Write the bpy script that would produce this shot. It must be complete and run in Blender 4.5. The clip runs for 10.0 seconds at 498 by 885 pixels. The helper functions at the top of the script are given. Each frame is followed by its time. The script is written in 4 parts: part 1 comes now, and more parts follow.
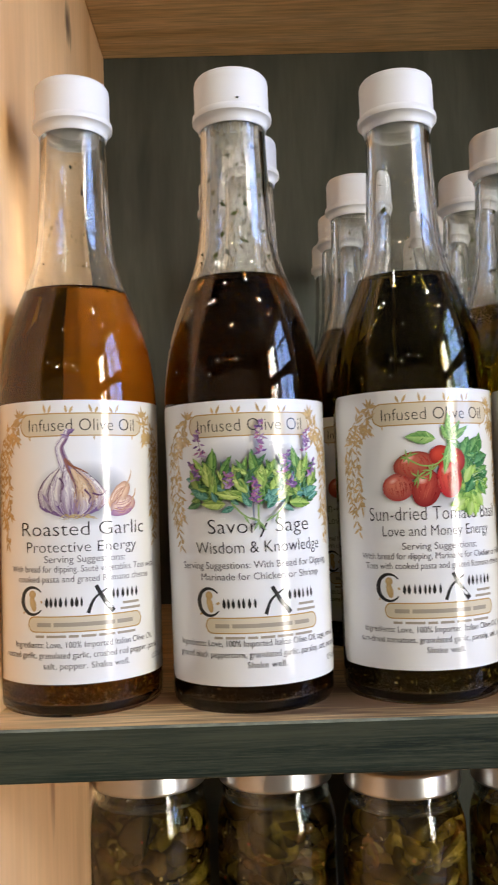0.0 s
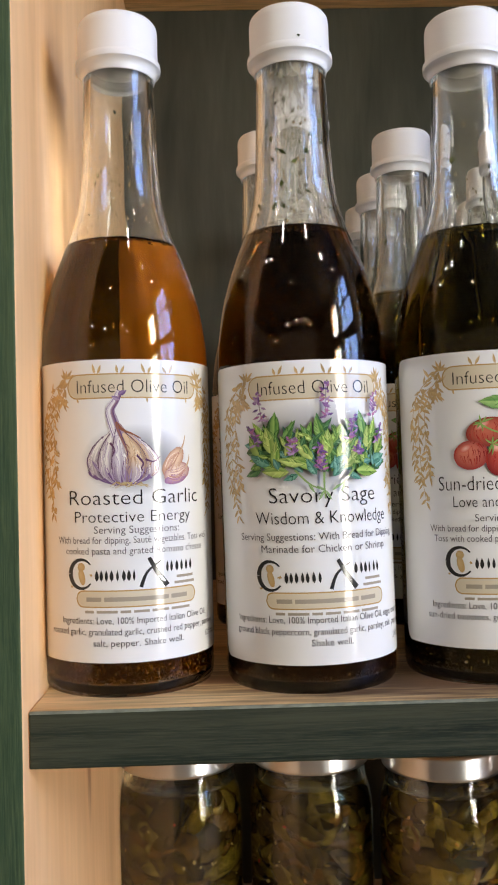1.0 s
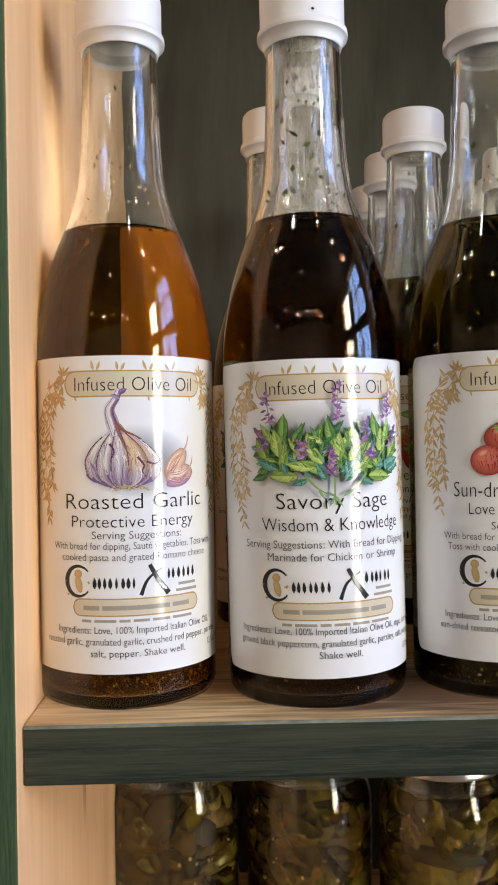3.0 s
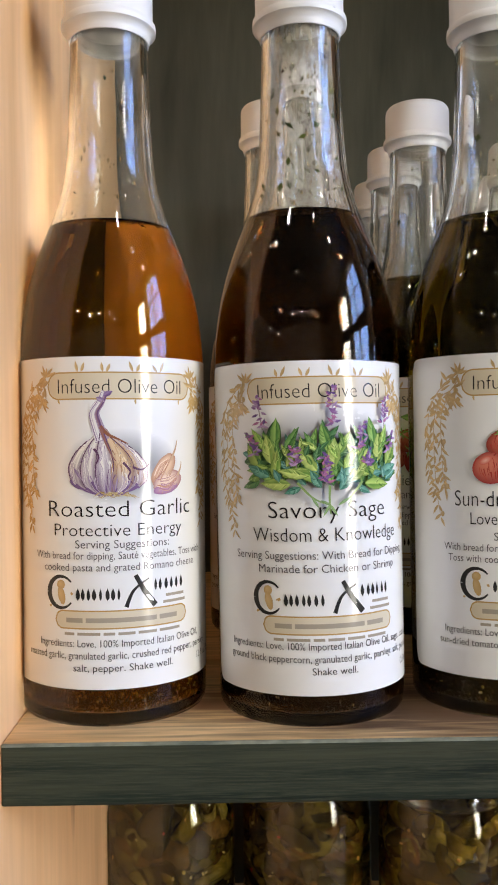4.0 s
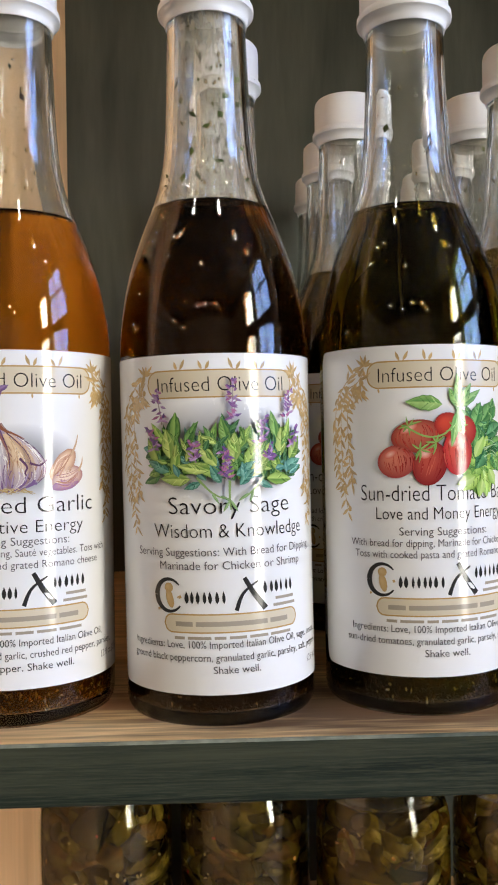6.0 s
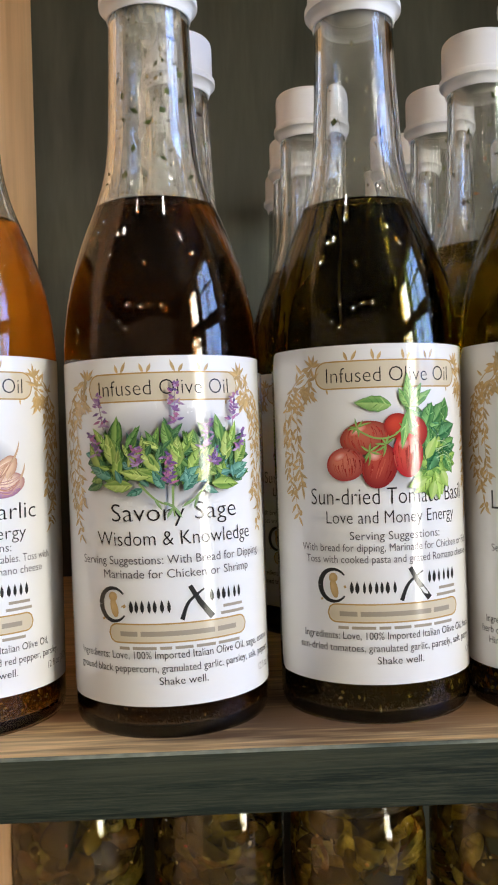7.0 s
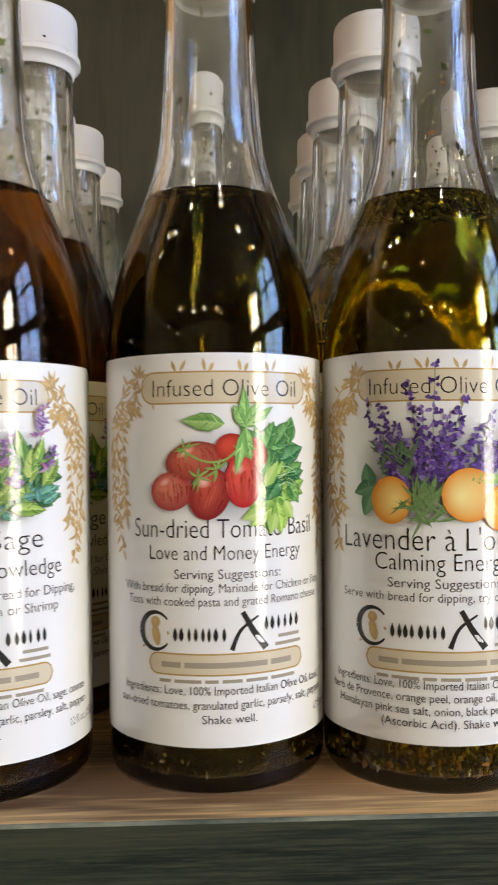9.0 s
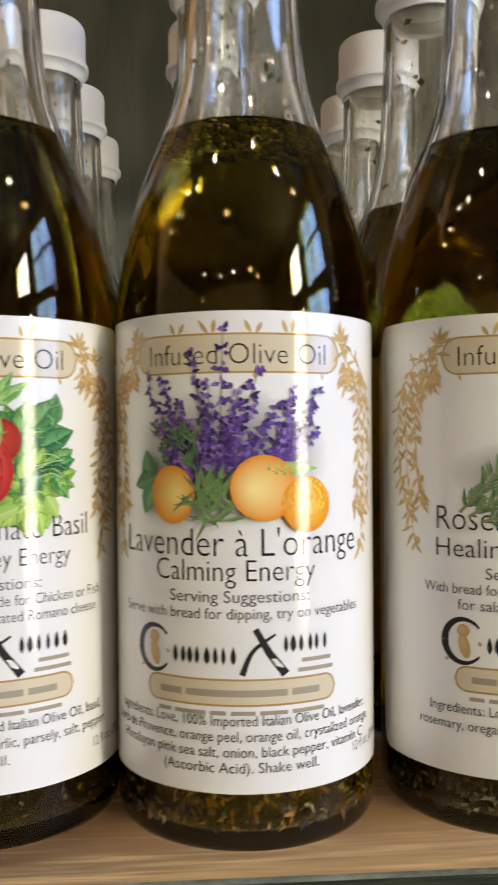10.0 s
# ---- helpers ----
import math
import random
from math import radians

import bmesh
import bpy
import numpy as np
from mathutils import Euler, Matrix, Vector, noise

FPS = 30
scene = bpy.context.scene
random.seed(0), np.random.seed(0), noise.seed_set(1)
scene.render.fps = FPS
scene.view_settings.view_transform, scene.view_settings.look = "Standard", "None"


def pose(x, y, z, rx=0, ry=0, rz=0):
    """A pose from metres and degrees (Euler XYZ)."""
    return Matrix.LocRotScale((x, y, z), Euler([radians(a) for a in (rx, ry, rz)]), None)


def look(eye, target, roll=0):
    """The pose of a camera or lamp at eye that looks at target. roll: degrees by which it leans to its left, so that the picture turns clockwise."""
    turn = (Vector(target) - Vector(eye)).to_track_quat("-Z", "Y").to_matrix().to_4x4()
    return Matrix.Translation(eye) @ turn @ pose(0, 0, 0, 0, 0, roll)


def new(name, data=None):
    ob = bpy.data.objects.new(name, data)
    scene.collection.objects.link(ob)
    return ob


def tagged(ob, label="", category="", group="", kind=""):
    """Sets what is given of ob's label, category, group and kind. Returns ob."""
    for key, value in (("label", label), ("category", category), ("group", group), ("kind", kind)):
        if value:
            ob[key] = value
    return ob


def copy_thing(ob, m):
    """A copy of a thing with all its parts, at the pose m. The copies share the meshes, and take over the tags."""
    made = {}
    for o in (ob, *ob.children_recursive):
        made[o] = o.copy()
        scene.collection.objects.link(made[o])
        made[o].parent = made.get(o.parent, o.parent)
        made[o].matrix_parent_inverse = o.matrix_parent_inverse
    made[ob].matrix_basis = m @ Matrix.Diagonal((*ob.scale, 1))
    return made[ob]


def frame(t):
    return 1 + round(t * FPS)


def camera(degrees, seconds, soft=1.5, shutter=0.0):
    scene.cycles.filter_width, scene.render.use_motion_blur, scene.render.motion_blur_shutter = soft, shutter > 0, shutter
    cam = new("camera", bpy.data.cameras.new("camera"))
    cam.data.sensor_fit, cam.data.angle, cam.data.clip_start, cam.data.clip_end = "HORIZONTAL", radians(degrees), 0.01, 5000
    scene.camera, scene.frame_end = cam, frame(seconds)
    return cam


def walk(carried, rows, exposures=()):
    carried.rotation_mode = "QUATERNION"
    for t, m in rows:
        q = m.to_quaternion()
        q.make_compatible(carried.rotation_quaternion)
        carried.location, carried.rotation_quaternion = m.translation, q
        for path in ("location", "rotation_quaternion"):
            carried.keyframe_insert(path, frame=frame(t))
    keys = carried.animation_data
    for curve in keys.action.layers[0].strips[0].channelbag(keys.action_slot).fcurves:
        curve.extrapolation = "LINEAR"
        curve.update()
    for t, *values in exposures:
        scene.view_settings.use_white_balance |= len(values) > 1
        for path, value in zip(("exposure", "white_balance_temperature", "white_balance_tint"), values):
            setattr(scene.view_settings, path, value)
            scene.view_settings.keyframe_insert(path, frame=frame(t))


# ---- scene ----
cam = camera(32.0, 10.0, soft=1.9, shutter=0.3)
METRES, EYE, TILT, LEAN, TURN = 0.27, 1.383, 0.0, 0.0, -0.6
ROWS = [
    (0.0, 0.0, 0.0, 0.0, 0.09, 3.02, 1.71),
    (0.5, -0.0758, 0.0288, -0.0011, 0.24, 2.53, 1.56),
    (1.0, -0.0917, 0.0791, -0.014, -0.36, 1.65, 1.43),
    (1.5, -0.0963, 0.1105, -0.0202, -0.8, 0.64, 1.56),
    (2.0, -0.1133, 0.108, -0.0038, -0.81, 0.16, 1.15),
    (2.5, -0.1155, 0.1162, 0.0153, -0.94, -0.16, 0.88),
    (4.0, -0.0882, 0.1836, 0.0355, -0.37, -0.44, 0.51),
    (4.5, -0.0971, 0.1946, 0.0264, 0.02, -0.49, 0.45),
    (5.0, -0.0468, 0.1822, 0.037, -0.52, -0.24, 0.54),
    (6.5, 0.028, 0.2151, 0.0247, -1.92, -0.56, 0.95),
    (7.0, 0.0675, 0.2243, 0.0333, -1.68, -0.59, 1.52),
    (7.5, 0.0747, 0.214, 0.0246, -1.53, -0.59, 1.3),
    (8.0, 0.1101, 0.2329, 0.0463, -1.78, -0.39, 1.03),
    (8.5, 0.1752, 0.2709, 0.0459, -2.08, 0.32, 0.76),
    (9.0, 0.2447, 0.3513, 0.0393, -2.55, 0.25, 0.16),
    (9.5, 0.3357, 0.4302, 0.0321, -3.13, 0.19, 0.06),
    (10.0, 0.4445, 0.4974, 0.03, -3.41, -0.2, 0.39),
]
walk(cam, [(t, pose(0, 0, EYE, TILT, LEAN, TURN) @ pose(METRES * x, METRES * y, METRES * z, 90 + pitch, roll, yaw)) for t, x, y, z, yaw, pitch, roll in ROWS],
     exposures=[(0.0, 0.03, 6350, 10.0), (5.0, 0.03, 6300, 9.5), (8.0, 0.03, 6520, 8.0), (9.5, -0.04, 6850, 7.0), (10.0, -0.01, 6920, 6.5)])


# ---- world and light ----
world = bpy.data.worlds.new("sky")
scene.world = world
world.use_nodes = True
wn = world.node_tree.nodes
sky = wn.new("ShaderNodeTexSky")
sky.sky_type, sky.sun_disc = "NISHITA", False
sky.sun_elevation, sky.sun_rotation = radians(35), radians(200)
world.node_tree.links.new(sky.outputs[0], wn["Background"].inputs[0])
wn["Background"].inputs[1].default_value = 0.08


def area_lamp(name, m, width, height, watts, colour):
    data = bpy.data.lights.new(name, "AREA")
    data.shape, data.size, data.size_y, data.energy, data.color = "RECTANGLE", width, height, watts, colour
    ob = new(name, data)
    ob.matrix_world = m
    return ob


# daylight standing in the panes of the shop window (see window_1)
WIN_X = 2.6
area_lamp("daylight_white", look((WIN_X + 0.03, -2.10, 1.95), (0, -2.10, 1.95)), 0.80, 2.5, 240, (1.0, 0.945, 0.825))
area_lamp("daylight_blue", look((WIN_X + 0.03, -0.75, 2.49), (0, -0.75, 2.49)), 1.10, 1.78, 78, (0.27, 0.46, 1.0))


# ---- materials ----
def material(name, colour=(0.8, 0.8, 0.8), rough=0.5, metal=0.0, **extra):
    m = bpy.data.materials.new(name)
    m.use_nodes = True
    b = m.node_tree.nodes["Principled BSDF"]
    b.inputs["Base Color"].default_value = (*colour, 1)
    b.inputs["Roughness"].default_value = rough
    b.inputs["Metallic"].default_value = metal
    for key, value in extra.items():
        b.inputs[key.replace("_", " ")].default_value = value
    return m


def node(m, kind, **values):
    n = m.node_tree.nodes.new(kind)
    for key, value in values.items():
        n.inputs[key.replace("_", " ")].default_value = value
    return n


def link(m, a, b):
    m.node_tree.links.new(a, b)


def ramp(m, stops):
    n = m.node_tree.nodes.new("ShaderNodeValToRGB")
    e = n.color_ramp.elements
    while len(e) < len(stops):
        e.new(0.5)
    for s, (p, c) in zip(e, stops):
        s.position, s.color = p, (*c, 1)
    return n


def bump(m, height, strength, distance):
    n = node(m, "ShaderNodeBump", Strength=strength, Distance=distance)
    link(m, height, n.inputs["Height"])
    link(m, n.outputs[0], m.node_tree.nodes["Principled BSDF"].inputs["Normal"])


def wood(name, stretch, light, mid, dark, rough=0.55, fine=0.5, knots=()):
    """Sawn softwood; stretch: scale along x, y, z (small along the grain)."""
    m = material(name, mid, rough)
    bsdf = m.node_tree.nodes["Principled BSDF"]
    co = node(m, "ShaderNodeTexCoord")
    mp = node(m, "ShaderNodeMapping", Scale=stretch)
    link(m, co.outputs["Object"], mp.inputs[0])
    rings = node(m, "ShaderNodeTexNoise", Scale=9.0, Detail=3.0, Distortion=0.6)
    grain = node(m, "ShaderNodeTexNoise", Scale=90.0, Detail=4.0)
    link(m, mp.outputs[0], rings.inputs["Vector"])
    link(m, mp.outputs[0], grain.inputs["Vector"])
    r1 = ramp(m, [(0.28, dark), (0.45, mid), (0.62, light), (0.75, mid)])
    link(m, rings.outputs["Fac"], r1.inputs[0])
    r2 = ramp(m, [(0.3, (1 - fine,) * 3), (0.65, (1, 1, 1))])
    link(m, grain.outputs["Fac"], r2.inputs[0])
    mx = m.node_tree.nodes.new("ShaderNodeMix")
    mx.data_type, mx.blend_type = "RGBA", "MULTIPLY"
    mx.inputs[0].default_value = 0.8
    link(m, r1.outputs[0], mx.inputs[6])
    link(m, r2.outputs[0], mx.inputs[7])
    out = mx.outputs[2]
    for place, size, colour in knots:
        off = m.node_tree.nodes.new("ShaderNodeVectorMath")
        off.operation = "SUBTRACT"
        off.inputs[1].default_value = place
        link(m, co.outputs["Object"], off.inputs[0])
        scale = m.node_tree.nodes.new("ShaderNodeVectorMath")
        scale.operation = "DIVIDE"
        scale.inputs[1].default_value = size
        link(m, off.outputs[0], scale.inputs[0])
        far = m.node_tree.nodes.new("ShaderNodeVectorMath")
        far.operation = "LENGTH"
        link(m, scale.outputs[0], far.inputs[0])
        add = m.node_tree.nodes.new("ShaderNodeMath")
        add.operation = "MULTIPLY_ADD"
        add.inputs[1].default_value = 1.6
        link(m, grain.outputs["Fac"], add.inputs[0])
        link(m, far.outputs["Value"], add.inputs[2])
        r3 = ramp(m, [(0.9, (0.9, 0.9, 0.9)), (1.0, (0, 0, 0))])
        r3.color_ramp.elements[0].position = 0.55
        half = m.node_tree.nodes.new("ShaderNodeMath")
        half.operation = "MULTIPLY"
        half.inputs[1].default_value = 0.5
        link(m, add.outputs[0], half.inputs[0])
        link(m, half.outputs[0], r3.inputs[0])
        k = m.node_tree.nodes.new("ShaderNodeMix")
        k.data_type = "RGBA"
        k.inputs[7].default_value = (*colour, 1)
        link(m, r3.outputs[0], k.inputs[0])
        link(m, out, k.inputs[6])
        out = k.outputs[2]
    link(m, out, bsdf.inputs["Base Color"])
    bump(m, grain.outputs["Fac"], 0.25, 0.0006)
    return m


SHELF_Z = 1.3005
PINE = (0.87, 0.61, 0.31), (0.82, 0.54, 0.25), (0.62, 0.36, 0.15)
pine_upright = wood("pine_upright", (6, 2.2, 0.25), (0.87, 0.56, 0.29), (0.83, 0.51, 0.25), (0.68, 0.38, 0.165), fine=0.1,
                    knots=[((-0.0945, 0.425, 1.243), (0.02, 0.006, 0.022), (0.42, 0.19, 0.09)), ((-0.0945, 0.5, 1.66), (0.02, 0.010, 0.012), (0.10, 0.05, 0.03))])
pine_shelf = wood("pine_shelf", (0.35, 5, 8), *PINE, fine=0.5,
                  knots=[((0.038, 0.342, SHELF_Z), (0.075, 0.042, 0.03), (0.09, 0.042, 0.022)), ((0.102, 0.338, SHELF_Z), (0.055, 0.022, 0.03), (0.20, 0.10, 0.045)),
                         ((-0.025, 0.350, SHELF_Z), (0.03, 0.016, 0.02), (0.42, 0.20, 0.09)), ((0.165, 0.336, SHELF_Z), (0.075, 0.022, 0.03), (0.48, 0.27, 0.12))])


def stained(name, stretch, light, mid, dark):
    """Green stain rubbed thinly over sawn wood, the grain showing brown through it."""
    m = wood(name, stretch, light, mid, dark, 0.75, 0.3)
    b = m.node_tree.nodes["Principled BSDF"]
    b.inputs["Specular IOR Level"].default_value = 0.25
    under = b.inputs["Base Color"].links[0].from_socket
    co = node(m, "ShaderNodeTexCoord")
    mp = node(m, "ShaderNodeMapping", Scale=stretch)
    link(m, co.outputs["Object"], mp.inputs[0])
    streak = node(m, "ShaderNodeTexNoise", Scale=150.0, Detail=8.0, Roughness=0.75)
    link(m, mp.outputs[0], streak.inputs["Vector"])
    r = ramp(m, [(0.44, (0, 0, 0)), (0.64, (0.9, 0.9, 0.9))])
    link(m, streak.outputs["Fac"], r.inputs[0])
    k = m.node_tree.nodes.new("ShaderNodeMix")
    k.data_type = "RGBA"
    k.inputs[7].default_value = (*light, 1)
    link(m, r.outputs[0], k.inputs[0])
    link(m, under, k.inputs[6])
    link(m, k.outputs[2], b.inputs["Base Color"])
    return m


green_shelf_edge = stained("green_stain_shelf_edge", (0.35, 10, 10), (0.056, 0.060, 0.036), (0.015, 0.023, 0.015), (0.004, 0.008, 0.005))
green_upright_edge = stained("green_stain_upright_edge", (10, 10, 0.35), (0.084, 0.118, 0.056), (0.036, 0.068, 0.034), (0.014, 0.031, 0.016))
green_worn = wood("green_worn_corner", (3, 8, 9), (0.26, 0.27, 0.20), (0.15, 0.17, 0.13), (0.06, 0.08, 0.06), 0.7, 0.5)
green_back = wood("green_painted_back", (4, 4, 0.5), (0.080, 0.088, 0.070), (0.060, 0.068, 0.053), (0.034, 0.042, 0.033), 0.5, 0.15)


def glass(name, colour=(1, 1, 1), ior=1.5, rough=0.0):
    m = material(name, colour, rough, Transmission_Weight=1.0, IOR=ior)
    if ior < 1.5:
        # a liquid against glass hardly mirrors
        m.node_tree.nodes["Principled BSDF"].inputs["Specular Tint"].default_value = (0.05, 0.05, 0.05, 1)
    return m


clear_glass = glass("clear_glass", (0.97, 0.985, 0.97))


def wavy(m, scale, strength, distance):
    """The slow unevenness of pressed glass."""
    co = node(m, "ShaderNodeTexCoord")
    mp = node(m, "ShaderNodeMapping", Scale=(1, 1, 0.5))
    link(m, co.outputs["Object"], mp.inputs[0])
    n = node(m, "ShaderNodeTexNoise", Scale=scale, Detail=1.0)
    link(m, mp.outputs[0], n.inputs["Vector"])
    bump(m, n.outputs["Fac"], strength, distance)


wavy(clear_glass, 110.0, 0.08, 0.0012)
white_cap = material("white_cap_plastic", (0.82, 0.82, 0.82), 0.35)
paper = material("label_paper", (0.83, 0.83, 0.83), 0.13)
OILS = {
    "garlic": glass("amber_garlic_oil", (0.92, 0.42, 0.04), 1.47),
    "sage": glass("brown_sage_oil", (0.52, 0.245, 0.055), 1.47),
    "tomato": glass("dark_olive_tomato_oil", (0.59, 0.45, 0.055), 1.47),
    "lavender": glass("golden_lavender_oil", (0.92, 0.68, 0.03), 1.47),
    "rosemary": glass("golden_rosemary_oil", (0.36, 0.25, 0.012), 1.47),
}


# ---- mesh helpers ----
def part(name, bm, mat, parent, label="", smooth=True):
    me = bpy.data.meshes.new(name)
    bm.normal_update()
    bm.to_mesh(me)
    bm.free()
    for mm in (mat if isinstance(mat, (list, tuple)) else [mat]):
        me.materials.append(mm)
    if smooth:
        me.shade_smooth()
        me.set_sharp_from_angle(angle=radians(50))
    ob = new(name, me)
    ob.parent = parent
    if label:
        ob["label"] = label
    return ob


def box(bm, lo, hi, bevel=0.0):
    made = bmesh.ops.create_cube(bm, size=1)["verts"]
    for v in made:
        v.co = Vector([lo[k] + (v.co[k] + 0.5) * (hi[k] - lo[k]) for k in range(3)])
    if bevel:
        edges = {e for v in made for e in v.link_edges}
        bmesh.ops.bevel(bm, geom=list(edges), offset=bevel, segments=2, affect="EDGES", profile=0.5)
    return made


def lathe(bm, profile, n=64, close=False):
    """Turn (r, z) pairs round the z axis, from the bottom up for an outside surface."""
    rings = []
    for r, z in profile:
        if r < 1e-6:
            rings.append([bm.verts.new((0, 0, z))])
        else:
            rings.append([bm.verts.new((r * math.cos(2 * math.pi * k / n), r * math.sin(2 * math.pi * k / n), z)) for k in range(n)])
    pairs = list(zip(rings, rings[1:]))
    if close:
        pairs.append((rings[-1], rings[0]))
    for a, b in pairs:
        for k in range(n):
            j = (k + 1) % n
            if len(a) == 1 and len(b) == 1:
                continue
            if len(a) == 1:
                bm.faces.new((a[0], b[j], b[k]))
            elif len(b) == 1:
                bm.faces.new((a[k], a[j], b[0]))
            else:
                bm.faces.new((a[k], a[j], b[j], b[k]))


# outline of the glass: height above the base, radius
BOTTLE_Z = [0.0080, 0.1130, 0.1210, 0.1310, 0.1410, 0.1500, 0.1590, 0.1670, 0.1705, 0.1740, 0.1780, 0.1830, 0.1900, 0.2000, 0.2150, 0.2370]
BOTTLE_R = [0.0319, 0.0319, 0.0317, 0.0307, 0.0289, 0.0264, 0.0232, 0.0199, 0.0187, 0.0176, 0.0166, 0.0157, 0.0150, 0.0144, 0.0138, 0.0131]


def monotone(xs, ys, x):
    """Smooth monotone interpolation."""
    n = len(xs)
    d = [(ys[k + 1] - ys[k]) / (xs[k + 1] - xs[k]) for k in range(n - 1)]
    m = [d[0]] + [0 if d[k - 1] * d[k] <= 0 else 2 * d[k - 1] * d[k] / (d[k - 1] + d[k]) for k in range(1, n - 1)] + [d[-1]]
    k = max(0, min(n - 2, sum(1 for q in xs[1:-1] if q <= x)))
    h = xs[k + 1] - xs[k]
    s = (x - xs[k]) / h
    return ((1 + 2 * s) * (1 - s) ** 2 * ys[k] + s * (1 - s) ** 2 * h * m[k] + s * s * (3 - 2 * s) * ys[k + 1] + s * s * (s - 1) * h * m[k + 1])


def bottle_radius(z):
    return monotone(BOTTLE_Z, BOTTLE_R, z)


LEVEL = {"garlic": 0.1630, "sage": 0.1658, "tomato": 0.1658, "lavender": 0.1645, "rosemary": 0.1640}
LABEL_LO, LABEL_HI, LABEL_HALF = 0.0125, 0.1175, 0.0485
WALL = 0.0024
GLASS_R = 0.0319


def bottle_parts(kind):
    """A filled and capped oil bottle standing on its base at the origin, label towards -y."""
    thing = new("oil_bottle")
    thing.empty_display_size = 0.03
    zs = [0.0080 + k * (0.2370 - 0.0080) / 58 for k in range(59)]
    outer = [(0, 0.0030), (0.018, 0.0022), (0.0275, 0.0004), (0.0294, 0.0), (0.0307, 0.0006), (0.0316, 0.0022), (0.0319, 0.0045)]
    outer += [(bottle_radius(z), z) for z in zs] + [(0.0125, 0.2385), (0.0125, 0.2440)]
    inner = [(0.0105, 0.2440)] + [(bottle_radius(z) - WALL, z) for z in reversed(zs[1:])] + [(0.0285, 0.0080), (0.0276, 0.0052), (0.0255, 0.0038), (0.019, 0.0045), (0, 0.0056)]
    bm = bmesh.new()
    lathe(bm, outer + inner)
    part("glass_body", bm, clear_glass, thing, "clear glass, long tapering neck").visible_shadow = False
    top = LEVEL[kind]
    liquid = [(0, 0.0054), (0.019, 0.0043), (0.0256, 0.0036), (0.0278, 0.0051), (0.0287, 0.0079)]
    liquid += [(bottle_radius(z) - WALL + 0.0002, z) for z in zs[1:] if z < top - 0.001]
    rt = bottle_radius(top) - WALL + 0.0002
    liquid += [(rt, top + 0.0006), (rt - 0.0012, top), (0, top)]
    bm = bmesh.new()
    lathe(bm, liquid)
    part("oil", bm, OILS[kind], thing)
    bm = bmesh.new()
    lathe(bm, [(0.0128, 0.2302), (0.0135, 0.2289), (0.0139, 0.2290), (0.0143, 0.2304), (0.0146, 0.2320), (0.0158, 0.2327), (0.0163, 0.2330), (0.0164, 0.2340), (0.0163, 0.2352),
               (0.0155, 0.2358), (0.0153, 0.2363), (0.0153, 0.2478), (0.0150, 0.2496), (0.0142, 0.2507), (0.0125, 0.2512), (0, 0.2514)])
    part("cap", bm, white_cap, thing, "white plastic screw cap")
    label_part(thing, kind)
    herb_parts(thing, kind)
    return thing


# how far each label was stuck on too low, and how much it leans
STUCK = {"garlic": (0.0, 0.0), "sage": (0.0020, 0.032), "tomato": (-0.0006, -0.004), "lavender": (-0.0011, 0.006), "rosemary": (-0.0011, 0.008)}
stuck = [0.0, 0.0]


def bend(u, v, lift):
    """A point of the label: u along it from its middle, v down from its top edge, lift off the glass."""
    r = GLASS_R + lift
    a = (u + stuck[1] * (v - 0.05)) / GLASS_R
    return Vector((r * math.sin(a), -r * math.cos(a), LABEL_HI - stuck[0] - v))


def label_part(thing, kind):
    stuck[:] = STUCK[kind]
    bm = bmesh.new()
    w, h, c = LABEL_HALF, LABEL_HI - LABEL_LO, 0.004
    us = [-w + 2 * w * k / 72 for k in range(73)]
    cols = []
    for u in us:
        e = max(0.0, abs(u) - (w - c))
        d = c - math.sqrt(max(0.0, c * c - e * e))
        cols.append([bm.verts.new(bend(u, v, lift)) for v, lift in ((d, 0.00012), (h - d, 0.00012), (h - d, 0.00002), (d, 0.00002))])
    for a, b in zip(cols, cols[1:]):
        for k in range(4):
            bm.faces.new((a[k], a[(k + 1) % 4], b[(k + 1) % 4], b[k]))
    for c4 in (cols[0], cols[-1]):
        bm.faces.new(c4 if c4 is cols[0] else c4[::-1])
    lab = part("label", bm, paper, thing, "white glossy paper label")
    printed_label(lab, kind)
    return lab


# ---- the printed labels ----
def printed(name, rough=0.13):
    """Ink on label paper; its colours are stored with the printed picture."""
    m = material(name, (0.5, 0.5, 0.5), rough)
    ink = node(m, "ShaderNodeVertexColor")
    ink.layer_name = "ink"
    link(m, ink.outputs[0], m.node_tree.nodes["Principled BSDF"].inputs["Base Color"])
    return m


picture_ink = printed("picture_ink")
black_ink = material("black_ink", (0.016, 0.014, 0.016), 0.14)
grey_ink = material("grey_ink", (0.10, 0.09, 0.10), 0.14)
faded_ink = material("faded_ink", (0.38, 0.33, 0.26), 0.14)
gold_ink = material("gold_ink", (0.46, 0.29, 0.10), 0.14)
beige_ink = material("beige_ink", (0.67, 0.59, 0.44), 0.14)
PAPER = (0.83, 0.83, 0.83)


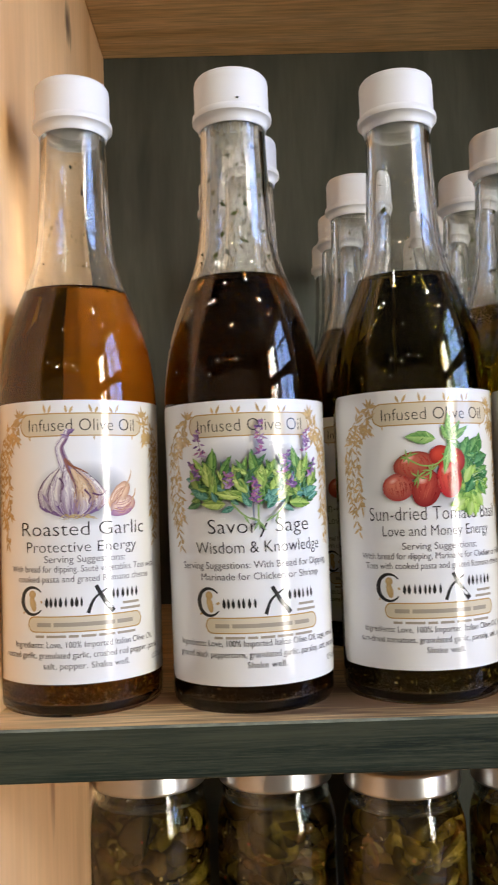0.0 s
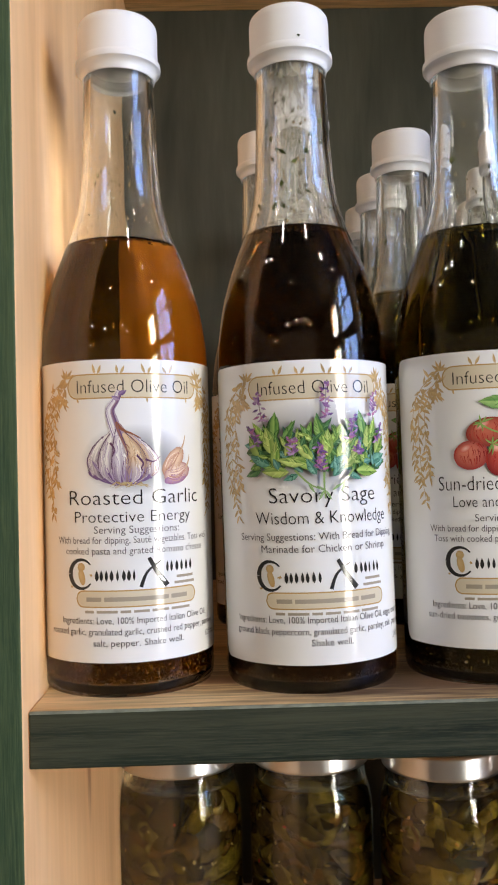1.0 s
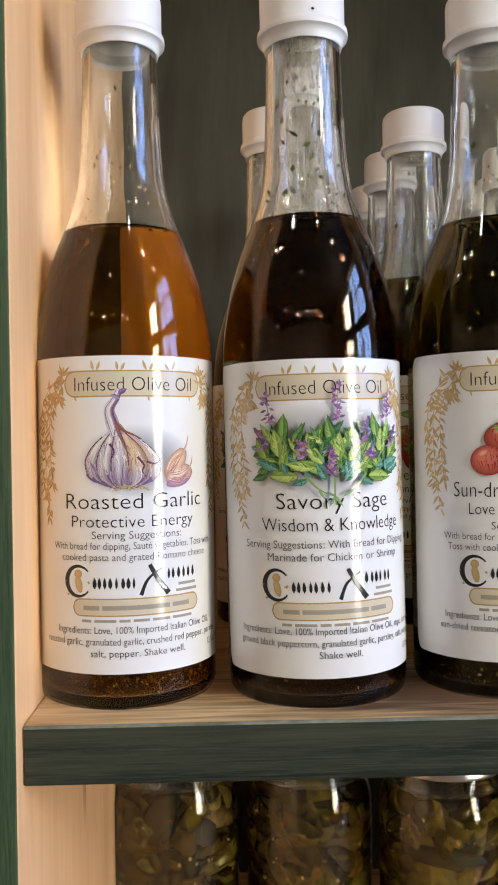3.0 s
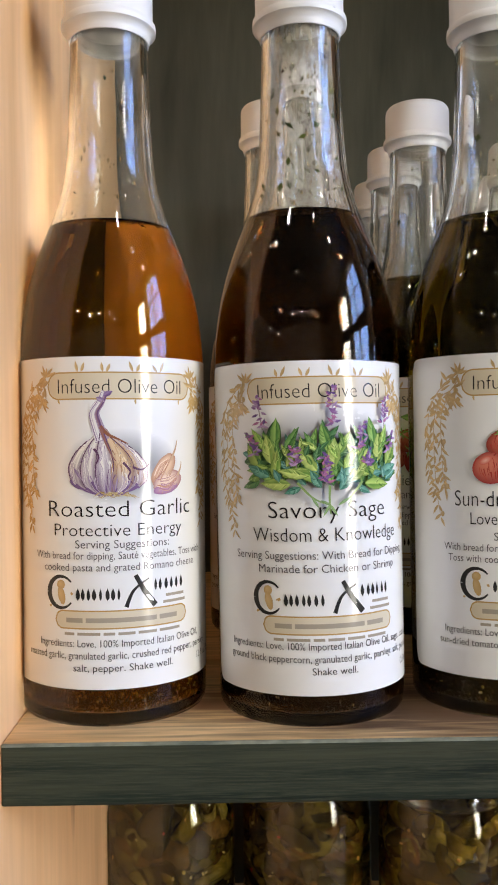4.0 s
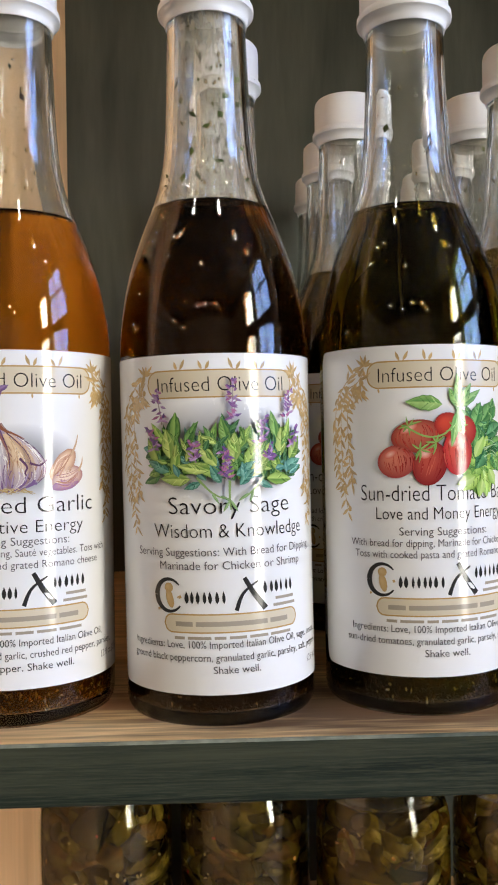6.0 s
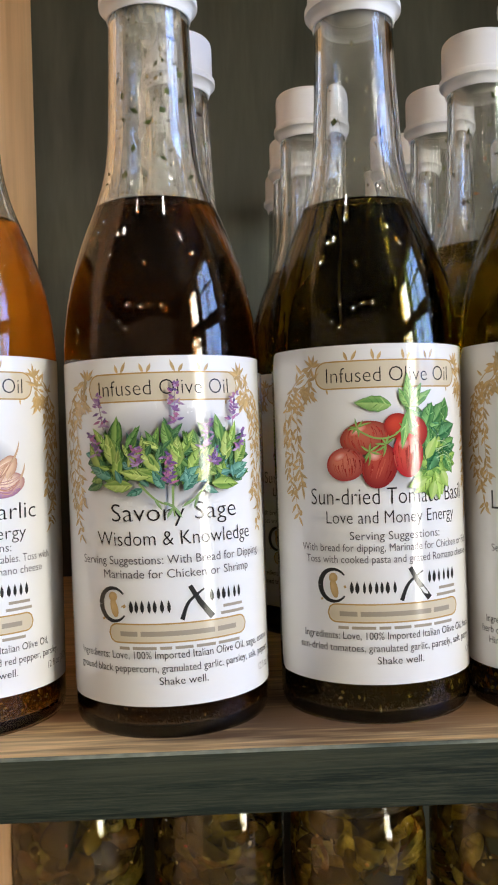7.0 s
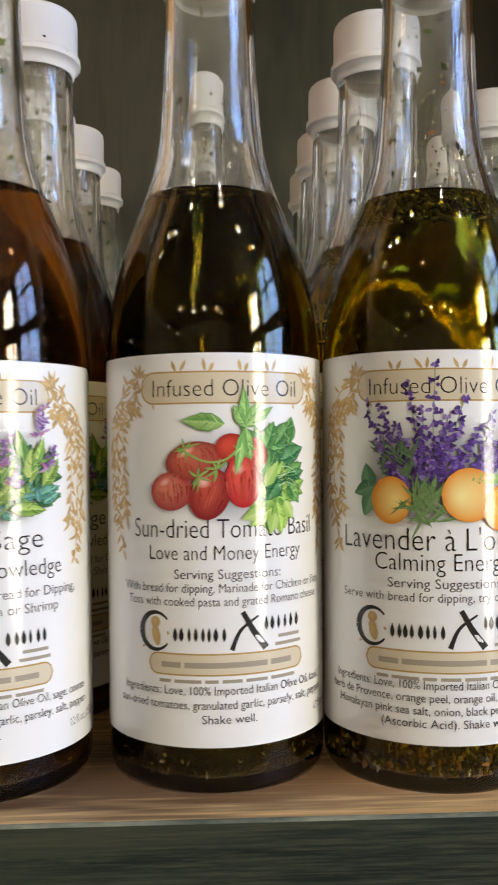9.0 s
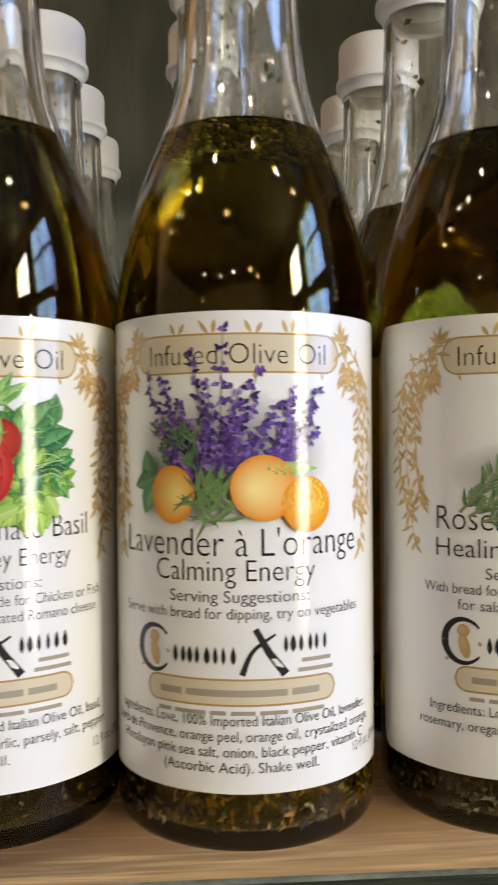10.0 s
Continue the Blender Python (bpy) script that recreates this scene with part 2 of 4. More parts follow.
class Picture:
    """Flat printed shapes in millimetres on the label: u from its middle, v down from its top."""

    def __init__(self, lift=0.0):
        self.bm = bmesh.new()
        self.ink = self.bm.loops.layers.float_color.new("ink")
        self.level = lift

    def face(self, pts, cols, lift):
        vs = [self.bm.verts.new(bend(u / 1000, v / 1000, lift)) for u, v in pts]
        f = self.bm.faces.new(vs)
        for loop, c in zip(f.loops, cols):
            loop[self.ink] = (*c, 1)

    def up(self):
        self.level += 0.0000008
        return 0.00019 + self.level

    def blob(self, cu, cv, ru, rv, rot=0, inner=(1, 1, 1), outer=(0, 0, 0), light=(-0.3, -0.3), n=20, rings=5, wobble=0.0, power=1.0, foot=None):
        """A rounded patch that shades from inner to outer colour."""
        z = self.up()
        c, s = math.cos(radians(rot)), math.sin(radians(rot))
        wob = [1 + wobble * random.uniform(-1, 1) for _ in range(n)]

        def pt(k, q):
            a = 2 * math.pi * k / n
            x, y = math.cos(a) * q * wob[k % n], math.sin(a) * q * wob[k % n]
            x, y = x * ru + light[0] * ru * (1 - q), y * rv + light[1] * rv * (1 - q)
            return cu + x * c - y * s, cv + x * s + y * c

        def col(q, at=None):
            c0 = tuple(a + (b - a) * q ** power for a, b in zip(inner, outer))
            if foot and at:
                t = max(0.0, min(1.0, (at[1] - cv) / rv * 1.2)) * 0.75
                c0 = tuple(a + (b - a) * t for a, b in zip(c0, foot))
            return c0
        for r in range(rings):
            q0, q1 = r / rings, (r + 1) / rings
            for k in range(n):
                if r == 0:
                    self.face([pt(k, 0), pt(k, q1), pt(k + 1, q1)], [col(0, pt(k, 0)), col(q1, pt(k, q1)), col(q1, pt(k + 1, q1))], z)
                else:
                    self.face([pt(k, q0), pt(k, q1), pt(k + 1, q1), pt(k + 1, q0)], [col(q0, pt(k, q0)), col(q1, pt(k, q1)), col(q1, pt(k + 1, q1)), col(q0, pt(k + 1, q0))], z)

    def leaf(self, u, v, length, width, rot, pale, dark, n=6, bow=0.0, rim=False):
        """A pointed leaf from its foot at (u, v); rot 0 points right, 90 up."""
        z = self.up()
        c, s = math.cos(radians(rot)), -math.sin(radians(rot))
        shade = random.uniform(0.82, 1.12)
        p2, d2 = tuple(min(0.9, q * shade) for q in pale), tuple(q * shade for q in dark)
        mid = tuple((a + b) / 2 for a, b in zip(p2, d2))
        edge = tuple(q * 0.72 for q in d2) if rim else d2
        vein = tuple(min(0.9, q * 1.15) for q in p2) if rim else p2

        def pt(q, side):
            x = q * length
            w = width / 2 * math.sin(math.pi * q ** 0.8) * (1 + 0.06 * math.sin(q * 25)) * side
            y = w + bow * length * q * q
            return u + x * c - y * s, v + x * s + y * c
        strips = ((0.0, 0.25, vein, d2), (0.25, 0.82, d2, mid), (0.82, 1.0, mid, edge), (0.0, -0.82, vein, mid), (-0.82, -1.0, mid, edge)) if rim else ((0.0, 1.0, mid, d2), (0.0, -1.0, p2, mid))
        for w0, w1, c0, c1 in strips:
            tone = [random.uniform(0.86, 1.12) if rim else 1.0 for _ in range(n + 1)]
            for k in range(n):
                a, b = k / n, (k + 1) / n
                ca, cb = [[tuple(min(0.9, q * tone[j]) for q in col) for col in (c0, c1)] for j in (k, k + 1)]
                self.face([pt(a, w0), pt(b, w0), pt(b, w1), pt(a, w1)], [ca[0], cb[0], cb[1], ca[1]], z)
        if rim and length > 5:
            for k in range(6):
                q, side = random.uniform(0.1, 0.75), random.choice((-1, 1))
                ink = random.choice((tuple(x * 0.45 for x in d2), tuple(min(0.85, x * 1.3 + 0.05) for x in p2)))
                self.stroke([pt(q, 0.05 * side), pt(q + 0.08, 0.45 * side), pt(min(0.98, q + 0.17), 0.85 * side)], 0.2, 0.08, ink)

    def stroke(self, pts, w0, w1, colour):
        z = self.up()
        m = len(pts) - 1
        sides = []
        for k, (u, v) in enumerate(pts):
            a, b = pts[max(0, k - 1)], pts[min(m, k + 1)]
            d = Vector((b[0] - a[0], b[1] - a[1])).normalized()
            w = (w0 + (w1 - w0) * k / m) / 2
            sides.append(((u - d.y * w, v + d.x * w), (u + d.y * w, v - d.x * w)))
        for (a, b), (c, d) in zip(sides, sides[1:]):
            self.face([a, b, d, c], [colour] * 4, z)

    def finish(self, parent, name, label):
        return tagged(print_part(name, self.bm, picture_ink, parent, label), kind="stuff")


def print_part(name, bm, mat, parent, label=""):
    """Ink on the label: shaded as round as the bottle."""
    bm.normal_update()
    for f in bm.faces:
        c = f.calc_center_median()
        if f.normal.x * c.x + f.normal.y * c.y < 0:
            f.normal_flip()
    ob = part(name, bm, mat, parent, label)
    ob.data.normals_split_custom_set_from_vertices([Vector((v.co.x, v.co.y, 0)).normalized() for v in ob.data.vertices])
    return ob


def curve_points(pts, n=8):
    """A smooth line through a few points."""
    out = []
    for k in range(len(pts) - 1):
        p0, p1, p2, p3 = (Vector(pts[min(max(q, 0), len(pts) - 1)]) for q in (k - 1, k, k + 1, k + 2))
        for t in (q / n for q in range(n)):
            out.append(tuple(0.5 * (2 * p1 + (p2 - p0) * t + (2 * p0 - 5 * p1 + 4 * p2 - p3) * t * t + (3 * p1 - p0 - 3 * p2 + p3) * t ** 3)))
    return out + [tuple(pts[-1])]


def flat_patch(name, parent, outline, mat, lift, label="", slices=40):
    """A filled shape on the label, cut into upright strips so that it follows the glass. outline(u) gives its top and bottom."""
    bm = bmesh.new()
    lo, hi, edge = outline
    prev = None
    for k in range(slices + 1):
        u = lo + (hi - lo) * k / slices
        a, b = edge(u)
        row = (bm.verts.new(bend(u / 1000, a / 1000, lift)), bm.verts.new(bend(u / 1000, b / 1000, lift)))
        if prev:
            bm.faces.new((prev[0], prev[1], row[1], row[0]))
        prev = row
    return print_part(name, bm, mat, parent, label)


def pill(parent, name, half, top, bottom):
    """A banner with round ends, gold rim and beige middle."""
    def shape(h, a, b):
        r = (b - a) / 2

        def edge(u):
            e = max(0.0, abs(u) - (h - r))
            d = math.sqrt(max(0.0, r * r - min(e, r) ** 2))
            return (a + b) / 2 - d, (a + b) / 2 + d
        return (-h, h, edge)
    rim = flat_patch(name, parent, shape(half, top, bottom), gold_ink, 0.000130, "beige banner with a gold rim", 80)
    flat_patch("banner_field", parent, shape(half - 0.45, top + 0.45, bottom - 0.45), beige_ink, 0.000140, "", 80)
    return rim


def lettering(parent, text, u, base, cap_height, width, mat=black_ink, thin=0.012, turn=0.0, over=True):
    """A printed line: u of its middle, base line, height of its capitals and width, in millimetres."""
    cu = bpy.data.curves.new("lettering", "FONT")
    cu.body, cu.size, cu.offset, cu.resolution_u = text, 1.0, -thin, 3
    ob = bpy.data.objects.new("lettering", cu)
    scene.collection.objects.link(ob)
    bpy.context.view_layer.update()
    me = bpy.data.meshes.new_from_object(ob.evaluated_get(bpy.context.evaluated_depsgraph_get()))
    bpy.data.objects.remove(ob)
    bpy.data.curves.remove(cu)
    xs = [v.co.x for v in me.vertices]
    x0, x1 = min(xs), max(xs)
    k, h = width / (x1 - x0), cap_height / 0.73
    bm = bmesh.new()
    bm.from_mesh(me)
    bpy.data.meshes.remove(me)
    c, s = math.cos(radians(turn)), math.sin(radians(turn))
    for v in bm.verts:
        x, y = (v.co.x - (x0 + x1) / 2) * k, v.co.y * h
        v.co = bend((u + x * c - y * s) / 1000, (base - x * s - y * c) / 1000, 0.00024 if over else 0.00018)
    return print_part("lettering", bm, mat, parent)


def bars(name, parent, runs, top, bottom, mat, label=""):
    """Plain bars side by side: runs of (from, to)."""
    bm = bmesh.new()
    for a, b in runs:
        n = max(1, int((b - a) / 1.0))
        cols = [(bm.verts.new(bend((a + (b - a) * k / n) / 1000, top / 1000, 0.00019)), bm.verts.new(bend((a + (b - a) * k / n) / 1000, bottom / 1000, 0.00019))) for k in range(n + 1)]
        for p, q in zip(cols, cols[1:]):
            bm.faces.new((p[0], p[1], q[1], q[0]))
    return tagged(print_part(name, bm, mat, parent, label), kind="stuff")


def lozenges(p, lo, hi, bottom, tall, colour):
    """A row of plain pointed lozenges, standing for a maker's mark."""
    u = lo + 0.5
    while u < hi:
        p.leaf(u, bottom, tall, random.uniform(0.9, 1.5), 90, colour, colour, 4)
        u += random.uniform(1.6, 2.3)


GOLD, GOLD_DARK = (0.64, 0.46, 0.23), (0.52, 0.35, 0.15)


def leaf_border(parent):
    """Gold olive sprays down both sides and leaf tips over the banner."""
    for side in (-1, 1):
        p = Picture(-0.00004)
        for du, end in ((0.0, 46), (3.0, 53), (6.0, 43)):
            line = curve_points([((25.5 + du * 0.2) * side, 5.6 + du * 0.9), ((30 - du * 0.4) * side, 8.5 + du), ((35.5 - du) * side, 13.5), ((38.5 - du) * side, 20), ((39.2 - du * 1.1) * side, 30), ((38 - du) * side, (30 + end) / 2 + 2), ((35 - du * 0.6) * side, end)], 4)
            p.stroke(line, 0.35, 0.2, GOLD_DARK)
            for k, (u, v) in enumerate(line[1:]):
                for way in (-1, 1):
                    if random.random() < 0.12:
                        continue
                    a = 270 + way * random.uniform(18, 62) if v > 11 else random.uniform(0, 360)
                    g = random.uniform(0.85, 1.15)
                    p.leaf(u, v + random.uniform(-0.8, 0.8), random.uniform(2.6, 4.6), random.uniform(0.75, 1.15), a, tuple(c * g for c in GOLD), tuple(c * g for c in GOLD_DARK), 5, random.uniform(-0.25, 0.25))
                if k % 4 == 2:
                    p.blob(u - 1.2 * side, v + 0.8, 0.75, 0.95, 0, GOLD, GOLD_DARK, n=10, rings=2)
        for a in (100, 70, 135, 40, 160, 300):
            p.leaf(25.8 * side, 6.2, random.uniform(3.0, 4.6), 1.0, a if side > 0 else 180 - a, GOLD, GOLD_DARK, 4)
        p.finish(parent, "leaf_border", "gold printed olive leaves")
    p = Picture()
    for u in (-13.5, -5.5, 4.0, 12.0):
        for d in (-1, 1):
            p.leaf(u + d * 0.5, 4.9, random.uniform(2.6, 4.0), 1.0, 90 - d * random.uniform(12, 40), GOLD, GOLD_DARK, 5, d * -0.08)
    for u in (-21, 4, 20):
        p.leaf(u, 13.4, 1.7, 0.7, random.uniform(255, 300), GOLD, GOLD_DARK, 4)
    p.finish(parent, "leaf_crest", "gold printed leaf tips")


def garlic_bulb(p):
    """The painted bulb: ribs run from the neck to the root, ivory, tan and violet."""
    z = p.up()
    seams = (-0.80, -0.50, -0.20, 0.10, 0.44, 0.74)
    cols, rows = 72, 20
    streak = [random.uniform(-1, 1) for _ in range(cols + 1)]

    def at(i, j):
        o, q = 2 * i / cols - 1, j / rows
        r = monotone((0, 0.10, 0.25, 0.42, 0.62, 0.80, 0.93, 1.0), (1.5, 2.6, 6.8, 10.6, 12.7, 12.0, 8.4, 4.0), q)
        return -4.5 - 2.2 * (1 - q) ** 2 + r * math.sin(o * 1.5) / math.sin(1.5), 22.5 + 21.0 * q + 0.8 * math.cos(o * 1.5) * q * q - 0.35 * abs(math.sin(i * 0.55)) * (q > 0.9)

    def tone(i, j):
        o, q = 2 * i / cols - 1, j / rows
        c = Vector((0.84, 0.80, 0.75))
        if 0.10 < o < 0.58:
            c = c.lerp(Vector((0.78, 0.56, 0.34)), 0.9 * (1 - max(0.0, q - 0.55) / 0.45))
        elif o >= 0.58:
            c = c.lerp(Vector((0.58, 0.40, 0.40)), 0.6)
        elif -0.20 < o < 0.10:
            c = c.lerp(Vector((0.62, 0.54, 0.64)), 0.55)
        low = max(0.0, min(1.0, (q - 0.48 - 0.14 * streak[i] - (0.12 if o > 0.1 else 0.0)) / 0.30))
        c = c.lerp(Vector((0.26, 0.17, 0.30)), 0.62 * low)
        seam = min(abs(o - k) for k in seams)
        dark = Vector((0.16, 0.09, 0.17)) if o < 0.05 else Vector((0.24, 0.10, 0.07))
        c = c.lerp(dark, 0.85 * max(0.0, 1 - seam / 0.085) * (0.6 + 0.4 * q))
        c = c.lerp(dark, 0.85 * max(0.0, abs(o) - 0.72) / 0.28)
        c = c.lerp(dark, 0.7 * max(0.0, 0.14 - q) / 0.14)
        return tuple(c * (0.93 + 0.13 * streak[i]))
    for i in range(cols):
        for j in range(rows):
            p.face([at(i, j), at(i, j + 1), at(i + 1, j + 1), at(i + 1, j)], [tone(i, j), tone(i, j + 1), tone(i + 1, j + 1), tone(i + 1, j)], z)

    def rib(o, q0, q1, w0, w1, colour, sway=0.0):
        n = 9
        p.stroke([at((o + sway * math.sin(3.0 * k / n) + 1) * cols / 2, (q0 + (q1 - q0) * k / n) * rows) for k in range(n + 1)], w0, w1, colour)
    inks = [(0.20, 0.12, 0.22), (0.36, 0.26, 0.40), (0.58, 0.48, 0.56), (0.62, 0.55, 0.62), (0.88, 0.85, 0.80)]
    for k in range(150):
        o, q = random.uniform(-0.97, 0.95), random.uniform(0.18, 0.75)
        tan = 0.08 < o < 0.62 and q < 0.62
        c = random.choice([(0.50, 0.30, 0.16), (0.86, 0.72, 0.52), (0.62, 0.42, 0.26), (0.36, 0.18, 0.12)]) if tan else random.choice(inks if q > 0.5 else inks[1:] + [(0.88, 0.85, 0.80)])
        rib(o, q, min(0.99, q + random.uniform(0.12, 0.32)), random.uniform(0.12, 0.42), 0.06, c, random.uniform(-0.06, 0.06))
    dark = (0.13, 0.06, 0.12)
    for o, q0, q1, w in ((-0.99, 0.2, 0.98, 0.5), (-0.52, 0.12, 0.97, 0.45), (-0.22, 0.05, 0.72, 0.5), (0.09, 0.05, 0.64, 0.75), (0.46, 0.14, 0.66, 0.45), (0.99, 0.2, 0.98, 0.5)):
        rib(o, q0, q1, w * 0.75, w * 0.35, dark, 0.03)
    for k in range(9):
        o = -0.95 + 0.22 * k
        rib(o, 0.78 + 0.05 * (k % 3), 0.99, 0.9, 0.3, (0.20, 0.12, 0.26), 0.02)
    for pts in (((0.0, 33.5), (2.2, 36.2), (1.6, 38.2), (3.0, 40.2)), ((3.0, 35.0), (6.0, 35.8), (8.4, 34.0)), ((-9.0, 29.0), (-7.6, 31.4), (-8.4, 34.0))):
        p.stroke(curve_points(pts, 5), 0.8, 0.3, dark)


def garlic_picture(p):
    p.blob(0, 35, 20, 12.5, 0, (0.12, 0.12, 0.14), PAPER, (0.1, 0.1), 28, 9, 0.0, 1.5)
    violet = (0.23, 0.15, 0.33)
    garlic_bulb(p)
    for k in range(10):
        u = random.uniform(-13.8, 5.0)
        v = 42.6 - ((u + 4.5) / 10.5) ** 2 * 5.5
        p.leaf(u, v, random.uniform(2.0, 6.0), random.uniform(0.3, 0.7), 90 - (u + 4.5) * 3.5 + random.uniform(-6, 6), random.choice([(0.50, 0.42, 0.56), (0.36, 0.26, 0.44), (0.64, 0.58, 0.64)]), (0.30, 0.20, 0.36), 4)
    neck = curve_points([(-6.3, 26.5), (-8.0, 21.5), (-8.8, 17.6), (-6.8, 14.2), (-5.4, 11.0)], 6)
    p.stroke(neck, 4.6, 2.0, (0.40, 0.32, 0.42))
    p.stroke([(u - 0.7, v) for u, v in neck], 3.0, 0.8, (0.80, 0.77, 0.76))
    for off, w, c in ((0.3, 0.35, (0.42, 0.33, 0.46)), (-1.0, 0.3, (0.56, 0.48, 0.58)), (-1.7, 0.4, (0.30, 0.22, 0.34)), (1.2, 0.8, (0.17, 0.09, 0.20)), (0.7, 0.4, (0.30, 0.18, 0.22))):
        p.stroke([(u + off * (1 - 0.4 * k / len(neck)), v + 0.2) for k, (u, v) in enumerate(neck)], w, w * 0.7, c)
    p.leaf(-5.4, 14.2, 3.2, 1.6, 160, (0.44, 0.34, 0.48), (0.20, 0.12, 0.26), 5, 0.1)
    p.leaf(-6.0, 12.6, 3.4, 1.8, 35, (0.36, 0.24, 0.44), (0.16, 0.09, 0.24), 5, 0.1)
    p.stroke(curve_points([(-7.0, 22.0), (-4.6, 24.6), (-1.5, 26.0), (1.6, 27.6)], 6), 1.3, 0.2, (0.28, 0.11, 0.06))
    p.stroke(curve_points([(-6.8, 23.0), (-5.4, 27), (-3.6, 31), (-2.2, 33)], 6), 0.9, 0.2, (0.30, 0.14, 0.12))
    for k in range(34):
        p.stroke([(random.uniform(-8, 2), 42.6 + random.uniform(0, 0.8)), (random.uniform(-10, 5), 44 + random.uniform(-0.4, 1.0))], 0.3, 0.1, random.choice([(0.52, 0.38, 0.16), (0.62, 0.52, 0.30), (0.36, 0.24, 0.10)]))
    for u, v, ru, rv, rot, c1, c2 in ((13.6, 36, 3.2, 6.2, 38, (0.80, 0.58, 0.40), (0.44, 0.22, 0.14)), (15.2, 40, 5.6, 3.6, -18, (0.84, 0.66, 0.52), (0.40, 0.20, 0.20)), (14.5, 42.0, 4.8, 1.8, -12, (0.52, 0.30, 0.40), (0.30, 0.15, 0.30))):
        p.blob(u, v, ru, rv, rot, c1, c2, (-0.2, -0.3), 20, 6, 0.03, 2.4)
    for k in range(26):
        t, w = random.uniform(0.0, 1.0), random.uniform(-1.0, 1.0)
        if k % 2:
            pts = [(11.4 + 1.6 * w, 39.5 - 2 * t), (13.4 + 1.8 * w, 36 - 2 * t), (16.0 + w, 32.6)]
        else:
            pts = [(10.6 + 2 * t, 40.5 + 1.6 * w), (14.5 + t, 40.6 + 2.2 * w), (19.0, 38.2 + w)]
        p.stroke(curve_points(pts, 4), 0.28, 0.1, random.choice([(0.50, 0.26, 0.16), (0.88, 0.74, 0.58), (0.62, 0.36, 0.26), (0.40, 0.18, 0.22)]))
    p.stroke(curve_points([(16.3, 33), (18.2, 29.5), (19, 26.5)], 4), 1.0, 0.2, (0.58, 0.40, 0.26))
    p.stroke(curve_points([(19.2, 38), (20.5, 35.5), (20.8, 33.5)], 4), 0.9, 0.2, (0.58, 0.40, 0.26))
    p.stroke(curve_points([(10.5, 39), (14, 36), (17, 31)], 4), 0.3, 0.15, (0.42, 0.22, 0.14))


LEAVES = [((0.40, 0.54, 0.14), (0.13, 0.28, 0.05)), ((0.28, 0.45, 0.12), (0.07, 0.20, 0.045)), ((0.50, 0.60, 0.18), (0.19, 0.33, 0.07)), ((0.17, 0.38, 0.28), (0.045, 0.18, 0.13)), ((0.18, 0.34, 0.10), (0.04, 0.13, 0.035))]


